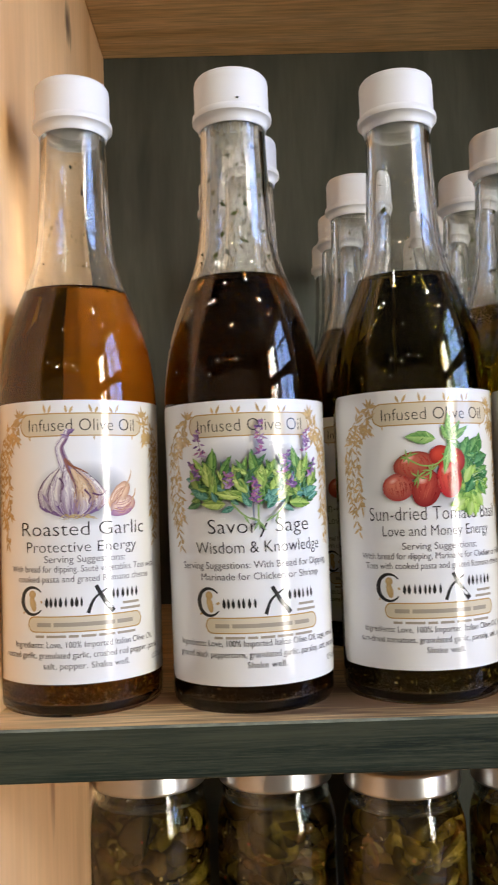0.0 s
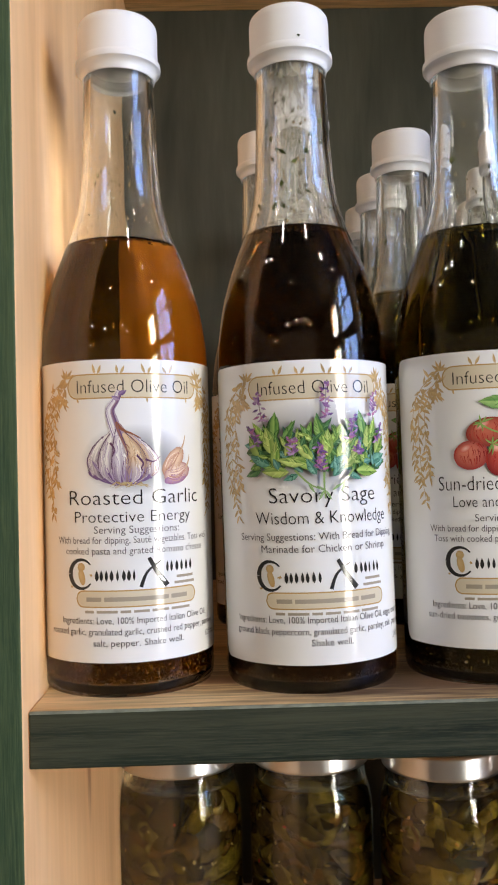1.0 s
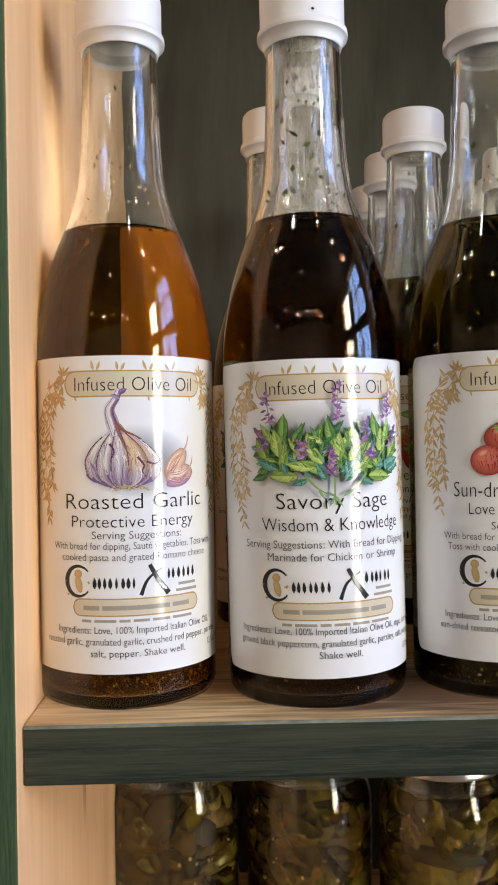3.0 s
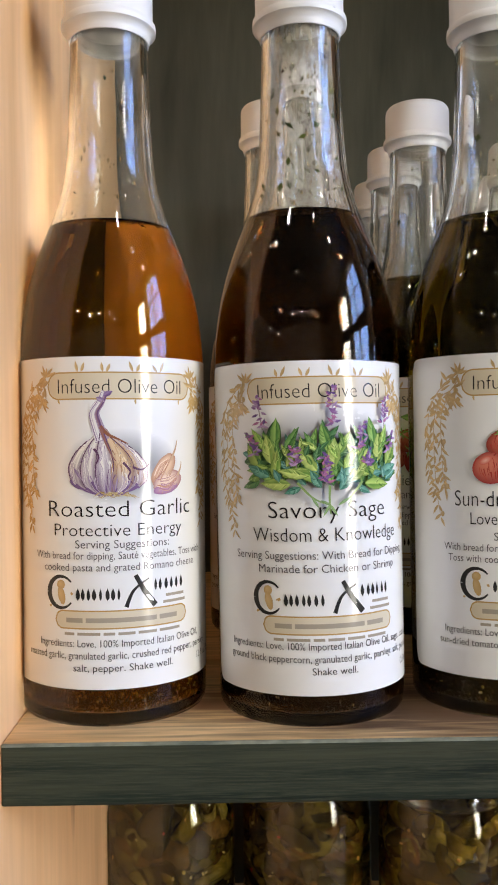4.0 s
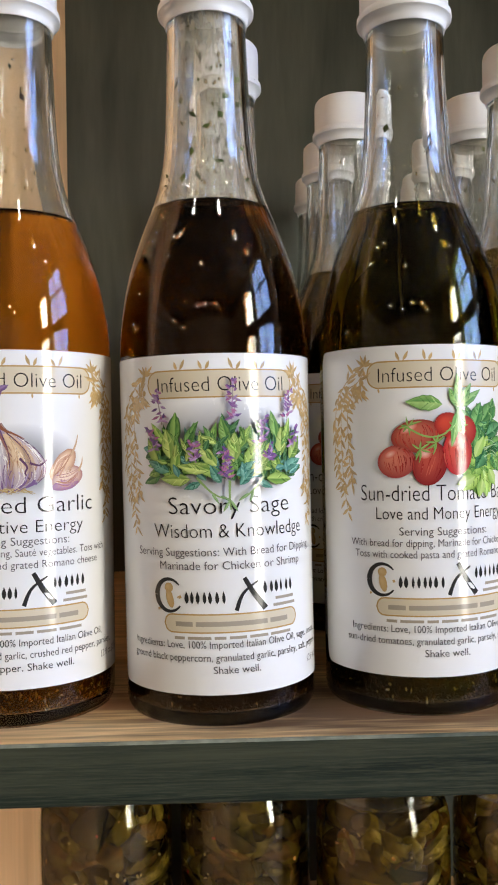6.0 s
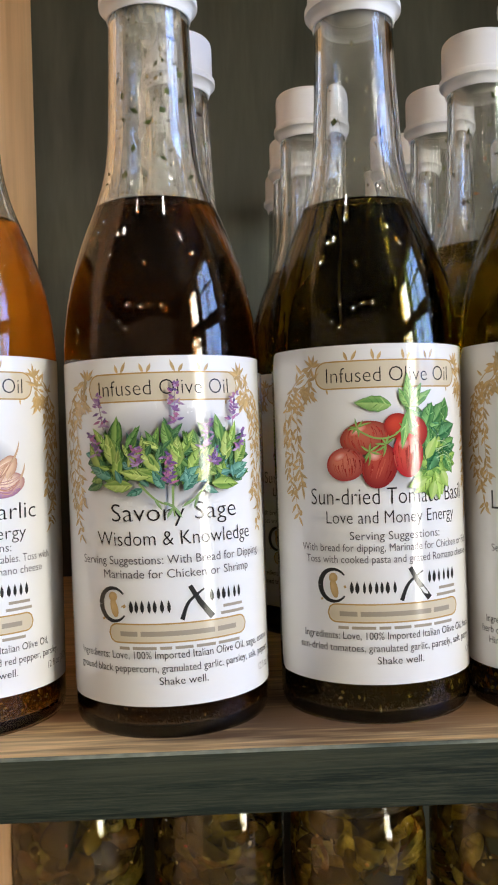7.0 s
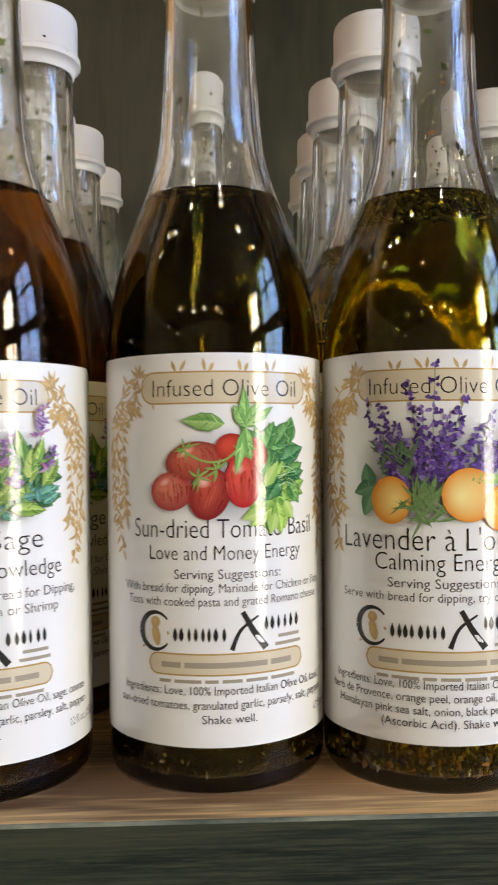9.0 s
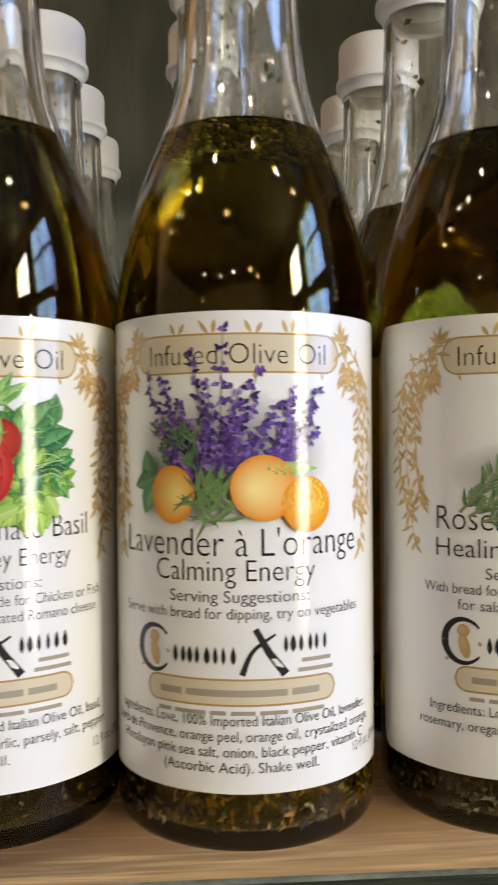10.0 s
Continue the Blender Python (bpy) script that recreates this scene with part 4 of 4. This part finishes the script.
def film(name, low, high, scale):
    """Oil drops and haze left on the inside of the neck, thickest under the cap."""
    m = material(name, (0.40, 0.35, 0.27), 0.3)
    co = node(m, "ShaderNodeTexCoord")
    mp = node(m, "ShaderNodeMapping", Scale=(1, 1, 0.35))
    link(m, co.outputs["Object"], mp.inputs[0])
    n = node(m, "ShaderNodeTexNoise", Scale=scale, Detail=4.0)
    link(m, mp.outputs[0], n.inputs["Vector"])
    r = ramp(m, [(0.38, (low,) * 3), (0.66, (high,) * 3)])
    link(m, n.outputs["Fac"], r.inputs[0])
    xyz = m.node_tree.nodes.new("ShaderNodeSeparateXYZ")
    link(m, co.outputs["Object"], xyz.inputs[0])
    rise = m.node_tree.nodes.new("ShaderNodeMapRange")
    rise.interpolation_type = "SMOOTHSTEP"
    for key, value in (("From Min", 0.214), ("From Max", 0.232), ("To Min", 0.0), ("To Max", 0.32)):
        rise.inputs[key].default_value = value
    link(m, xyz.outputs["Z"], rise.inputs["Value"])
    add = m.node_tree.nodes.new("ShaderNodeMath")
    add.operation, add.use_clamp = "ADD", True
    link(m, r.outputs[0], add.inputs[0])
    link(m, rise.outputs[0], add.inputs[1])
    link(m, add.outputs[0], m.node_tree.nodes["Principled BSDF"].inputs["Alpha"])
    return m


FILMS = {"garlic": film("thin_oil_film", 0.0, 0.05, 90), "sage": film("herb_oil_film", 0.10, 0.34, 700), "tomato": film("streaky_oil_film", 0.02, 0.11, 70), "lavender": film("lavender_oil_film", 0.02, 0.14, 130), "rosemary": film("rosemary_oil_film", 0.02, 0.14, 130)}
oil_bead = glass("oil_bead", (0.93, 0.86, 0.62), 1.48)
oil_bead.node_tree.nodes["Principled BSDF"].inputs["Specular Tint"].default_value = (1, 1, 1, 1)
neck_fleck = herb_material("neck_fleck", [(0.0, (0.025, 0.035, 0.008)), (0.5, (0.06, 0.075, 0.018)), (0.8, (0.03, 0.018, 0.012)), (0.93, (0.26, 0.10, 0.03))])


def flake(bm, place, length, width, thick, turn):
    """A crumb of dried herb: a six-cornered sliver."""
    pts = [(-1, 0, 0), (1, 0.1, 0), (-0.1, 1, 0.1), (0.1, -1, -0.1), (0, 0.1, 1), (0.1, 0, -1)]
    vs = [bm.verts.new(Vector(place) + turn @ Vector((a * length / 2 * random.uniform(0.7, 1.2), b * width / 2 * random.uniform(0.6, 1.2), c * thick / 2))) for a, b, c in pts]
    for a, b, c in ((0, 4, 2), (4, 1, 2), (1, 5, 2), (5, 0, 2), (4, 0, 3), (1, 4, 3), (5, 1, 3), (0, 5, 3)):
        bm.faces.new((vs[a], vs[b], vs[c]))


def any_turn(rng=3.14):
    return Euler((random.uniform(-rng, rng), random.uniform(-rng, rng), random.uniform(-3.14, 3.14))).to_matrix()


def herb_parts(thing, kind):
    random.seed(kind)
    long = {"garlic": 0.0017, "sage": 0.0014, "tomato": 0.0018, "lavender": 0.0030, "rosemary": 0.0034}[kind]
    bm = bmesh.new()
    for k in range(1300):
        z = 0.0046 + 0.0095 * random.random()
        r = (0.0285 if z > 0.0078 else 0.0275) * random.uniform(0.985, 1.0)
        a = random.uniform(0, 2 * math.pi)
        flake(bm, (r * math.cos(a), r * math.sin(a), z), long * random.uniform(0.6, 1.6), long * random.uniform(0.4, 0.8), long * 0.4, any_turn())
    tagged(part("herb_sediment", bm, HERBS[kind], thing, "settled herbs and spices", smooth=False), kind="stuff")
    bm = bmesh.new()
    lathe(bm, [(0, 0.0062), (0.0250, 0.0042), (0.0272, 0.0058), (0.0281, 0.0085), (0.0281, 0.0128), (0.018, 0.0142), (0, 0.0144)], 32)
    part("sediment_bed", bm, sediment_dark[kind], thing, "dark packed sediment")
    top = LEVEL[kind]
    deep, count = {"garlic": (0.0006, 40), "sage": (0.0008, 420), "tomato": (0.0012, 520), "lavender": (0.0080, 1100), "rosemary": (0.0045, 950)}[kind]
    bm = bmesh.new()
    for k in range(count):
        z = top - deep * random.random() ** 1.5
        r = (bottle_radius(z) - WALL - 0.0008) * math.sqrt(random.uniform(0.55, 1))
        a = random.uniform(0, 2 * math.pi)
        s = 0.0021 if kind == "lavender" else 0.0012
        flake(bm, (r * math.cos(a), r * math.sin(a), z), s * random.uniform(0.6, 1.5) * (2 if kind == "rosemary" else 1), s * random.uniform(0.4, 0.9), s * 0.5, any_turn())
    tagged(part("floating_herbs", bm, soaked if kind == "lavender" else HERBS[kind], thing, "herb crumbs floating on the oil", smooth=False), kind="stuff")
    bm = bmesh.new()
    lathe(bm, [(bottle_radius(z) - WALL - 0.00022, z) for z in (top + 0.001 + (0.2325 - top) * k / 24 for k in range(25))], 48)
    part("oil_film", bm, FILMS[kind], thing, "hazy oil film inside the neck")
    bm = bmesh.new()
    for k in range({"garlic": 90, "sage": 190, "tomato": 110, "lavender": 120, "rosemary": 120}[kind]):
        z = top + 0.0015 + (0.2240 - top) * random.random() ** 2.2
        a = random.uniform(0, 2 * math.pi)
        r = bottle_radius(z) - WALL - 0.0003
        size = random.choice((0.00025, 0.0003, 0.0004, 0.0006))
        m = Matrix.Translation((r * math.cos(a), r * math.sin(a), z)) @ Matrix.Rotation(a, 4, "Z") @ Matrix.Diagonal((0.45, 1, random.uniform(1.0, 2.2), 1))
        bmesh.ops.create_icosphere(bm, subdivisions=1, radius=size, matrix=m)
    tagged(part("oil_drops", bm, oil_bead, thing, "oil drops clinging inside the neck"), kind="stuff")
    flecks = {"garlic": 12, "sage": 230, "tomato": 12, "lavender": 120, "rosemary": 130}[kind]
    bm = bmesh.new()
    for k in range(flecks):
        z = random.uniform(top + 0.003, 0.2265)
        a = random.uniform(0, 2 * math.pi)
        r = bottle_radius(z) - WALL - 0.00012
        big = 0.0030 if k % 5 == 0 else random.choice((0.0004, 0.0006, 0.0011))
        turn = Matrix.Rotation(a, 3, "Z") @ Matrix.Rotation(random.uniform(0, 6.28), 3, "X") @ Matrix.Rotation(radians(90), 3, "Y")
        flake(bm, (r * math.cos(a), r * math.sin(a), z), big * random.uniform(0.8, 1.3), big * random.uniform(0.5, 0.9), 0.0003, turn)
    if kind == "sage":
        for x, y, z, size in ((0.0006, -0.0157, 0.2375, 0.0014), (0.0090, -0.0134, 0.2345, 0.0012)):
            flake(bm, (x, y, z), size, size * 0.8, 0.0006, Matrix.Rotation(radians(90), 3, "X"))
    tagged(part("neck_flecks", bm, neck_fleck, thing, "herb flecks stuck inside the neck", smooth=False), kind="stuff")


# ---- the shop room ----
def structure(name, lo, hi, mat, label, category):
    bm = bmesh.new()
    box(bm, lo, hi)
    ob = part(name, bm, mat, None, smooth=False)
    return tagged(ob, label, category, kind="structure")


room_plaster = material("room_plaster", (0.30, 0.25, 0.20), 0.8)
room_floor = wood("room_floor_boards", (0.4, 3, 3), (0.22, 0.18, 0.135), (0.18, 0.15, 0.11), (0.13, 0.105, 0.075), 0.4, 0.3)
ceiling_dark = material("dark_ceiling", (0.032, 0.028, 0.025), 0.8)
structure("floor", (-5.2, -5.6, -0.1), (2.75, 0.9, 0.0), room_floor, "brown wooden floorboards of the shop", "floor")
structure("ceiling", (-5.2, -5.6, 3.6), (2.75, 0.9, 3.7), ceiling_dark, "dark painted shop ceiling", "ceiling")
structure("wall_north", (-5.2, 0.75, 0.0), (2.6, 0.9, 3.6), room_plaster, "plain warm plaster wall behind the shelves", "wall")
structure("wall_south", (-5.2, -5.6, 0.0), (2.6, -5.45, 3.6), room_plaster, "plain warm plaster wall of the shop", "wall")
structure("wall_west", (-5.35, -5.6, 0.0), (-5.2, 0.9, 3.6), room_plaster, "plain warm plaster wall of the shop", "wall")


def wall_with_window():
    bm = bmesh.new()
    x0, x1 = WIN_X, WIN_X + 0.15
    box(bm, (x0, -5.6, 0.0), (x1, -2.55, 3.6))
    box(bm, (x0, -0.15, 0.0), (x1, 0.9, 3.6))
    box(bm, (x0, -2.55, 0.0), (x1, -0.15, 0.7))
    box(bm, (x0, -1.50, 0.7), (x1, -0.15, 1.60))
    box(bm, (x0, -2.55, 3.4), (x1, -0.15, 3.6))
    tagged(part("wall_east", bm, room_plaster, None, smooth=False), "plaster wall with a tall shop window", "wall", kind="structure")
    win = tagged(new("window_1"), "tall shop window with dark bars", "window", kind="structure")
    frame_dark = material("dark_window_frame", (0.05, 0.04, 0.035), 0.5)
    for name, lo, hi in (("mullion", (x0 - 0.03, -1.70, 0.7), (x0 + 0.02, -1.30, 3.4)),
                         ("mullion", (x0 - 0.02, -0.86, 1.6), (x0 + 0.02, -0.76, 3.4)),
                         ("mullion", (x0 - 0.02, -2.00, 0.7), (x0 + 0.02, -1.90, 2.16)),
                         ("mullion", (x0 - 0.02, -2.34, 0.7), (x0 + 0.02, -2.27, 2.16)),
                         ("transom", (x0 - 0.02, -2.55, 2.16), (x0 + 0.02, -1.70, 2.50)),
                         ("transom", (x0 - 0.02, -1.30, 2.22), (x0 + 0.02, -0.86, 2.42)),
                         ("transom", (x0 - 0.02, -0.76, 2.22), (x0 + 0.02, -0.15, 2.42)),
                         ("transom", (x0 - 0.02, -1.30, 2.86), (x0 + 0.02, -0.86, 2.92)),
                         ("transom", (x0 - 0.02, -0.76, 2.86), (x0 + 0.02, -0.15, 2.92))):
        bm = bmesh.new()
        box(bm, lo, hi, 0.004)
        part(name, bm, frame_dark, win, smooth=False)


wall_with_window()


# ---- the shelving unit ----
UNIT_L, UNIT_R, UNIT_BACK, SHELF_FRONT, UPRIGHT_FRONT = -0.0945, 0.52, 0.640, 0.311, 0.304
TOP_Z, LOW_Z = 1.7095, 1.088


def front_faces(ob):
    """Second material on the faces that look out of the unit."""
    for p in ob.data.polygons:
        p.material_index = 2 if p.normal.y < -0.2 and p.normal.z > 0.2 else 1 if p.normal.y < -0.5 else 0


def shelving_unit():
    unit = tagged(new("shelving_unit"), "pine shelving with green stained front edges and dark green back", "shelf")
    # the right upright is unseen, added close in to hold back window light
    for x0, x1 in ((UNIT_L - 0.019, UNIT_L), (UNIT_R, UNIT_R + 0.019)):
        bm = bmesh.new()
        box(bm, (x0, UPRIGHT_FRONT, 0.0), (x1, UNIT_BACK + 0.008, 2.1), 0.0008)
        front_faces(part("upright", bm, [pine_upright, green_upright_edge, green_worn], unit, "bare pine inside, green stained front edge", smooth=False))
    for z in (0.12, 0.60, LOW_Z, SHELF_Z, TOP_Z + 0.019):
        bm = bmesh.new()
        box(bm, (UNIT_L, SHELF_FRONT, z - 0.019), (UNIT_R, UNIT_BACK, z), 0.0009)
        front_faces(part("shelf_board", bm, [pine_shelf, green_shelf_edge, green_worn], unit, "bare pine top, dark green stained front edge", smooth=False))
    bm = bmesh.new()
    box(bm, (UNIT_L, UNIT_BACK, 0.0), (UNIT_R, UNIT_BACK + 0.008, 2.1))
    part("back_panel", bm, green_back, unit, "dark grey-green painted panel", smooth=False)


shelving_unit()

# ---- the oil bottles ----
BOTTLES = {
    "garlic": ("amber roasted garlic olive oil bottle with white cap", [(-0.0659, 0.3553, 13.5)]),
    "sage": ("dark brown sage olive oil bottle with white cap", [(0.0030, 0.3522, 6.5), (0.0065, 0.4165, 20), (-0.0035, 0.4730, -10), (0.0030, 0.5350, 4), (0.0060, 0.5970, 0)]),
    "tomato": ("dark olive sun-dried tomato oil bottle with white cap", [(0.0718, 0.3569, 5.7), (0.0674, 0.4740, -5), (0.0685, 0.5390, 10), (0.0700, 0.6040, 0)]),
    "lavender": ("golden lavender and orange oil bottle with white cap", [(0.1356, 0.3526, -6.5), (0.1325, 0.4175, 8), (0.1300, 0.4740, 3), (0.1320, 0.5365, -9), (0.1345, 0.5990, 0)]),
    "rosemary": ("golden rosemary olive oil bottle with white cap", [(0.2030, 0.3532, 0), (0.2010, 0.4180, 176), (0.1990, 0.4830, -14), (0.2010, 0.5440, 0)]),
}
LEAN_OUT = {"sage": -0.6, "tomato": -0.5}
for kind, (words, places) in BOTTLES.items():
    first = tagged(bottle_parts(kind), words, "bottle", "oil bottles on the shelf")
    for k, (x, y, turn) in enumerate(places):
        lean = LEAN_OUT.get(kind, 0) if k == 0 else 0
        m = pose(x, y, SHELF_Z, 0, lean, turn)
        if k == 0:
            first.matrix_basis = m
        else:
            copy_thing(first, m)


# ---- jars of pickled peppers on the shelf below ----
jar_glass = glass("jar_glass", (0.93, 0.96, 0.92))
brine = glass("jar_brine", (0.92, 0.80, 0.46), 1.36)
lid_metal = material("silver_lid_metal", (0.62, 0.61, 0.60), 0.28, 1.0)
pepper_skin = herb_material("pickled_pepper", [(0.0, (0.30, 0.20, 0.025)), (0.2, (0.40, 0.28, 0.04)), (0.4, (0.16, 0.10, 0.015)), (0.55, (0.50, 0.37, 0.08)), (0.72, (0.11, 0.07, 0.012)), (0.86, (0.34, 0.16, 0.03))], 0.16, 0.5)


def mottled(m, scale, low, high):
    """Uneven tone within every piece, at two sizes."""
    b = m.node_tree.nodes["Principled BSDF"]
    under = b.inputs["Base Color"].links[0].from_socket
    co = node(m, "ShaderNodeTexCoord")
    n = node(m, "ShaderNodeTexNoise", Scale=scale, Detail=5.0, Roughness=0.65, Distortion=0.8)
    link(m, co.outputs["Object"], n.inputs["Vector"])
    r = ramp(m, [(0.32, (low,) * 3), (0.68, (high,) * 3)])
    link(m, n.outputs["Fac"], r.inputs[0])
    k = m.node_tree.nodes.new("ShaderNodeMix")
    k.data_type, k.blend_type = "RGBA", "MULTIPLY"
    k.inputs[0].default_value = 1.0
    link(m, under, k.inputs[6])
    link(m, r.outputs[0], k.inputs[7])
    link(m, k.outputs[2], b.inputs["Base Color"])


mottled(pepper_skin, 140.0, 0.25, 1.1)
pepper_dark = herb_material("dark_pickled_pepper", [(0.0, (0.19, 0.13, 0.022)), (0.2, (0.26, 0.19, 0.035)), (0.4, (0.10, 0.065, 0.013)), (0.6, (0.31, 0.23, 0.055)), (0.75, (0.07, 0.045, 0.01)), (0.88, (0.20, 0.10, 0.022))], 0.16, 0.5)
mottled(pepper_dark, 140.0, 0.25, 1.1)
seed_skin = herb_material("pepper_seed", [(0.0, (0.62, 0.46, 0.16)), (0.75, (0.70, 0.34, 0.08)), (0.9, (0.55, 0.05, 0.02))], 0.4)


def pepper_chunk(bm, place, size, turn):
    """A soft, curled piece of pickled pepper."""
    made = bmesh.ops.create_icosphere(bm, subdivisions=2, radius=1.0)["verts"]
    flat, narrow, curl, off = random.uniform(0.16, 0.45), random.uniform(0.22, 0.7), random.uniform(0.2, 1.0), random.uniform(0, 50)
    for v in made:
        c = v.co.copy()
        lump = 1 + 0.42 * noise.noise(c * 1.3 + Vector((off, 0, 0))) + 0.16 * noise.noise(c * 3.1 + Vector((0, off, 0)))
        x, y, z = c.x * lump, c.y * narrow * lump, c.z * flat * lump
        v.co = Vector(place) + turn @ (Vector((x, y, z - curl * x * x)) * size)


def pickle_jar(seed, filling):
    random.seed(seed)
    jar = new("pickle_jar")
    jar.empty_display_size = 0.03
    outer = [(0, 0.002), (0.028, 0.001), (0.033, 0.0), (0.0352, 0.002), (0.0360, 0.006), (0.0360, 0.092), (0.0356, 0.099), (0.0345, 0.105), (0.0328, 0.110), (0.0320, 0.1135), (0.0326, 0.1150), (0.0320, 0.1165), (0.0316, 0.128)]
    inner = [(0.0288, 0.128), (0.0292, 0.113), (0.0302, 0.109), (0.0320, 0.104), (0.0333, 0.098), (0.0337, 0.091), (0.0337, 0.007), (0.031, 0.004), (0, 0.004)]
    bm = bmesh.new()
    lathe(bm, outer + inner)
    part("glass_body", bm, jar_glass, jar, "clear glass jar body").visible_shadow = False
    bm = bmesh.new()
    lathe(bm, [(0, 0.0038), (0.031, 0.0038), (0.0339, 0.0069), (0.0339, 0.091), (0.0335, 0.0981), (0.0322, 0.1041), (0.0304, 0.1091), (0.0300, 0.1105), (0, 0.1105)])
    part("brine", bm, brine, jar, "yellowish pickling brine")
    bm = bmesh.new()
    lathe(bm, [(0.0318, 0.1225), (0.0336, 0.1208), (0.0340, 0.1212), (0.0341, 0.1225), (0.0337, 0.1235), (0.0337, 0.1318), (0.0330, 0.1335), (0.0318, 0.1340), (0.0306, 0.1334), (0.0300, 0.1330), (0, 0.1330)])
    part("lid", bm, lid_metal, jar, "silver metal screw lid")
    bm = bmesh.new()
    for k in range(230):
        z = random.uniform(0.008, 0.103)
        a = random.uniform(0, 2 * math.pi)
        size = random.choice((0.004, 0.006, 0.008, 0.011, 0.015)) * random.uniform(0.85, 1.15)
        r = (0.0318 if z < 0.092 else 0.029) - size * random.uniform(0.45, 0.9)
        spin = Matrix.Rotation(a, 3, "Z") @ Matrix.Rotation(radians(90) + random.uniform(-0.9, 0.9), 3, "Y") @ Matrix.Rotation(random.uniform(0, 6.28), 3, "Z")
        pepper_chunk(bm, (r * math.cos(a), r * math.sin(a), z), size, spin)
    tagged(part("pepper_pieces", bm, filling, jar, "olive green pickled pepper pieces"), kind="stuff")
    bm = bmesh.new()
    for k in range(70):
        a, z, r = random.uniform(0, 2 * math.pi), random.uniform(0.01, 0.104), random.uniform(0.0300, 0.0325)
        r = min(r, 0.030) if z > 0.095 else r
        m = Matrix.Translation((r * math.cos(a), r * math.sin(a), z)) @ any_turn().to_4x4() @ Matrix.Diagonal((1, 0.8, 0.5, 1))
        bmesh.ops.create_icosphere(bm, subdivisions=1, radius=random.uniform(0.0007, 0.0014), matrix=m)
    tagged(part("seeds", bm, seed_skin, jar, "pale and red pepper seeds"), kind="stuff")
    return jar


for seed, filling, words, places in ((3, pepper_dark, "glass jar of dark pickled peppers with silver lid", [(-0.0610, 0.537, 20), (0.0155, 0.537, 130)]),
                            (8, pepper_skin, "glass jar of olive green pickled peppers with silver lid", [(0.0895, 0.520, 60), (0.1650, 0.520, 200)])):
    first = tagged(pickle_jar(seed, filling), words, "jar", "pickle jars on the lower shelf")
    for k, (x, y, turn) in enumerate(places):
        m = pose(x, y, LOW_Z, 0, 0, turn)
        if k == 0:
            first.matrix_basis = m
        else:
            copy_thing(first, m)


# ---- lamps of the shop ----
def bulb_material(name, colour, strength):
    return material(name, colour, 0.4, Emission_Color=(*colour, 1), Emission_Strength=strength)


bulb_white = bulb_material("bulb_white", (1.0, 0.93, 0.82), 95)
bulb_warm = bulb_material("bulb_warm", (1.0, 0.62, 0.28), 60)
lamp_black = material("lamp_black_metal", (0.03, 0.03, 0.03), 0.4, 0.6)


def pendant_lamp(mat):
    lamp = new("pendant_lamp")
    bm = bmesh.new()
    bmesh.ops.create_uvsphere(bm, u_segments=16, v_segments=10, radius=0.046)
    part("bulb", bm, mat, lamp, "glowing round bulb")
    bm = bmesh.new()
    lathe(bm, [(0.0, 0.040), (0.030, 0.040), (0.027, 0.11), (0.0, 0.115)], 20)
    part("socket", bm, lamp_black, lamp)
    bm = bmesh.new()
    lathe(bm, [(0.0, 0.11), (0.005, 0.11), (0.005, 0.45), (0.0, 0.45)], 8)
    part("cord", bm, lamp_black, lamp)
    return lamp


for mat, words, places in ((bulb_white, "black pendant lamp with a white glowing bulb", [(-2.2, -0.28), (-1.64, -0.30), (-1.35, -0.5), (-0.75, -0.52), (0.39, -0.63), (1.09, -0.71), (-2.49, -2.87), (-1.5, -3.5), (-0.65, -3.5), (-4.1, -3.3)]),
                           (bulb_warm, "black pendant lamp with a warm glowing bulb", [(-0.6, -1.63), (1.72, -0.65), (-2.77, -0.23), (0.32, -3.54), (0.8, -3.8), (-3.9, -4.6)])):
    first = tagged(pendant_lamp(mat), words, "lamp", "pendant lamps of the shop")
    for k, (x, y) in enumerate(places):
        m = pose(x, y, 3.15)
        if k == 0:
            first.matrix_basis = m
        else:
            copy_thing(first, m)
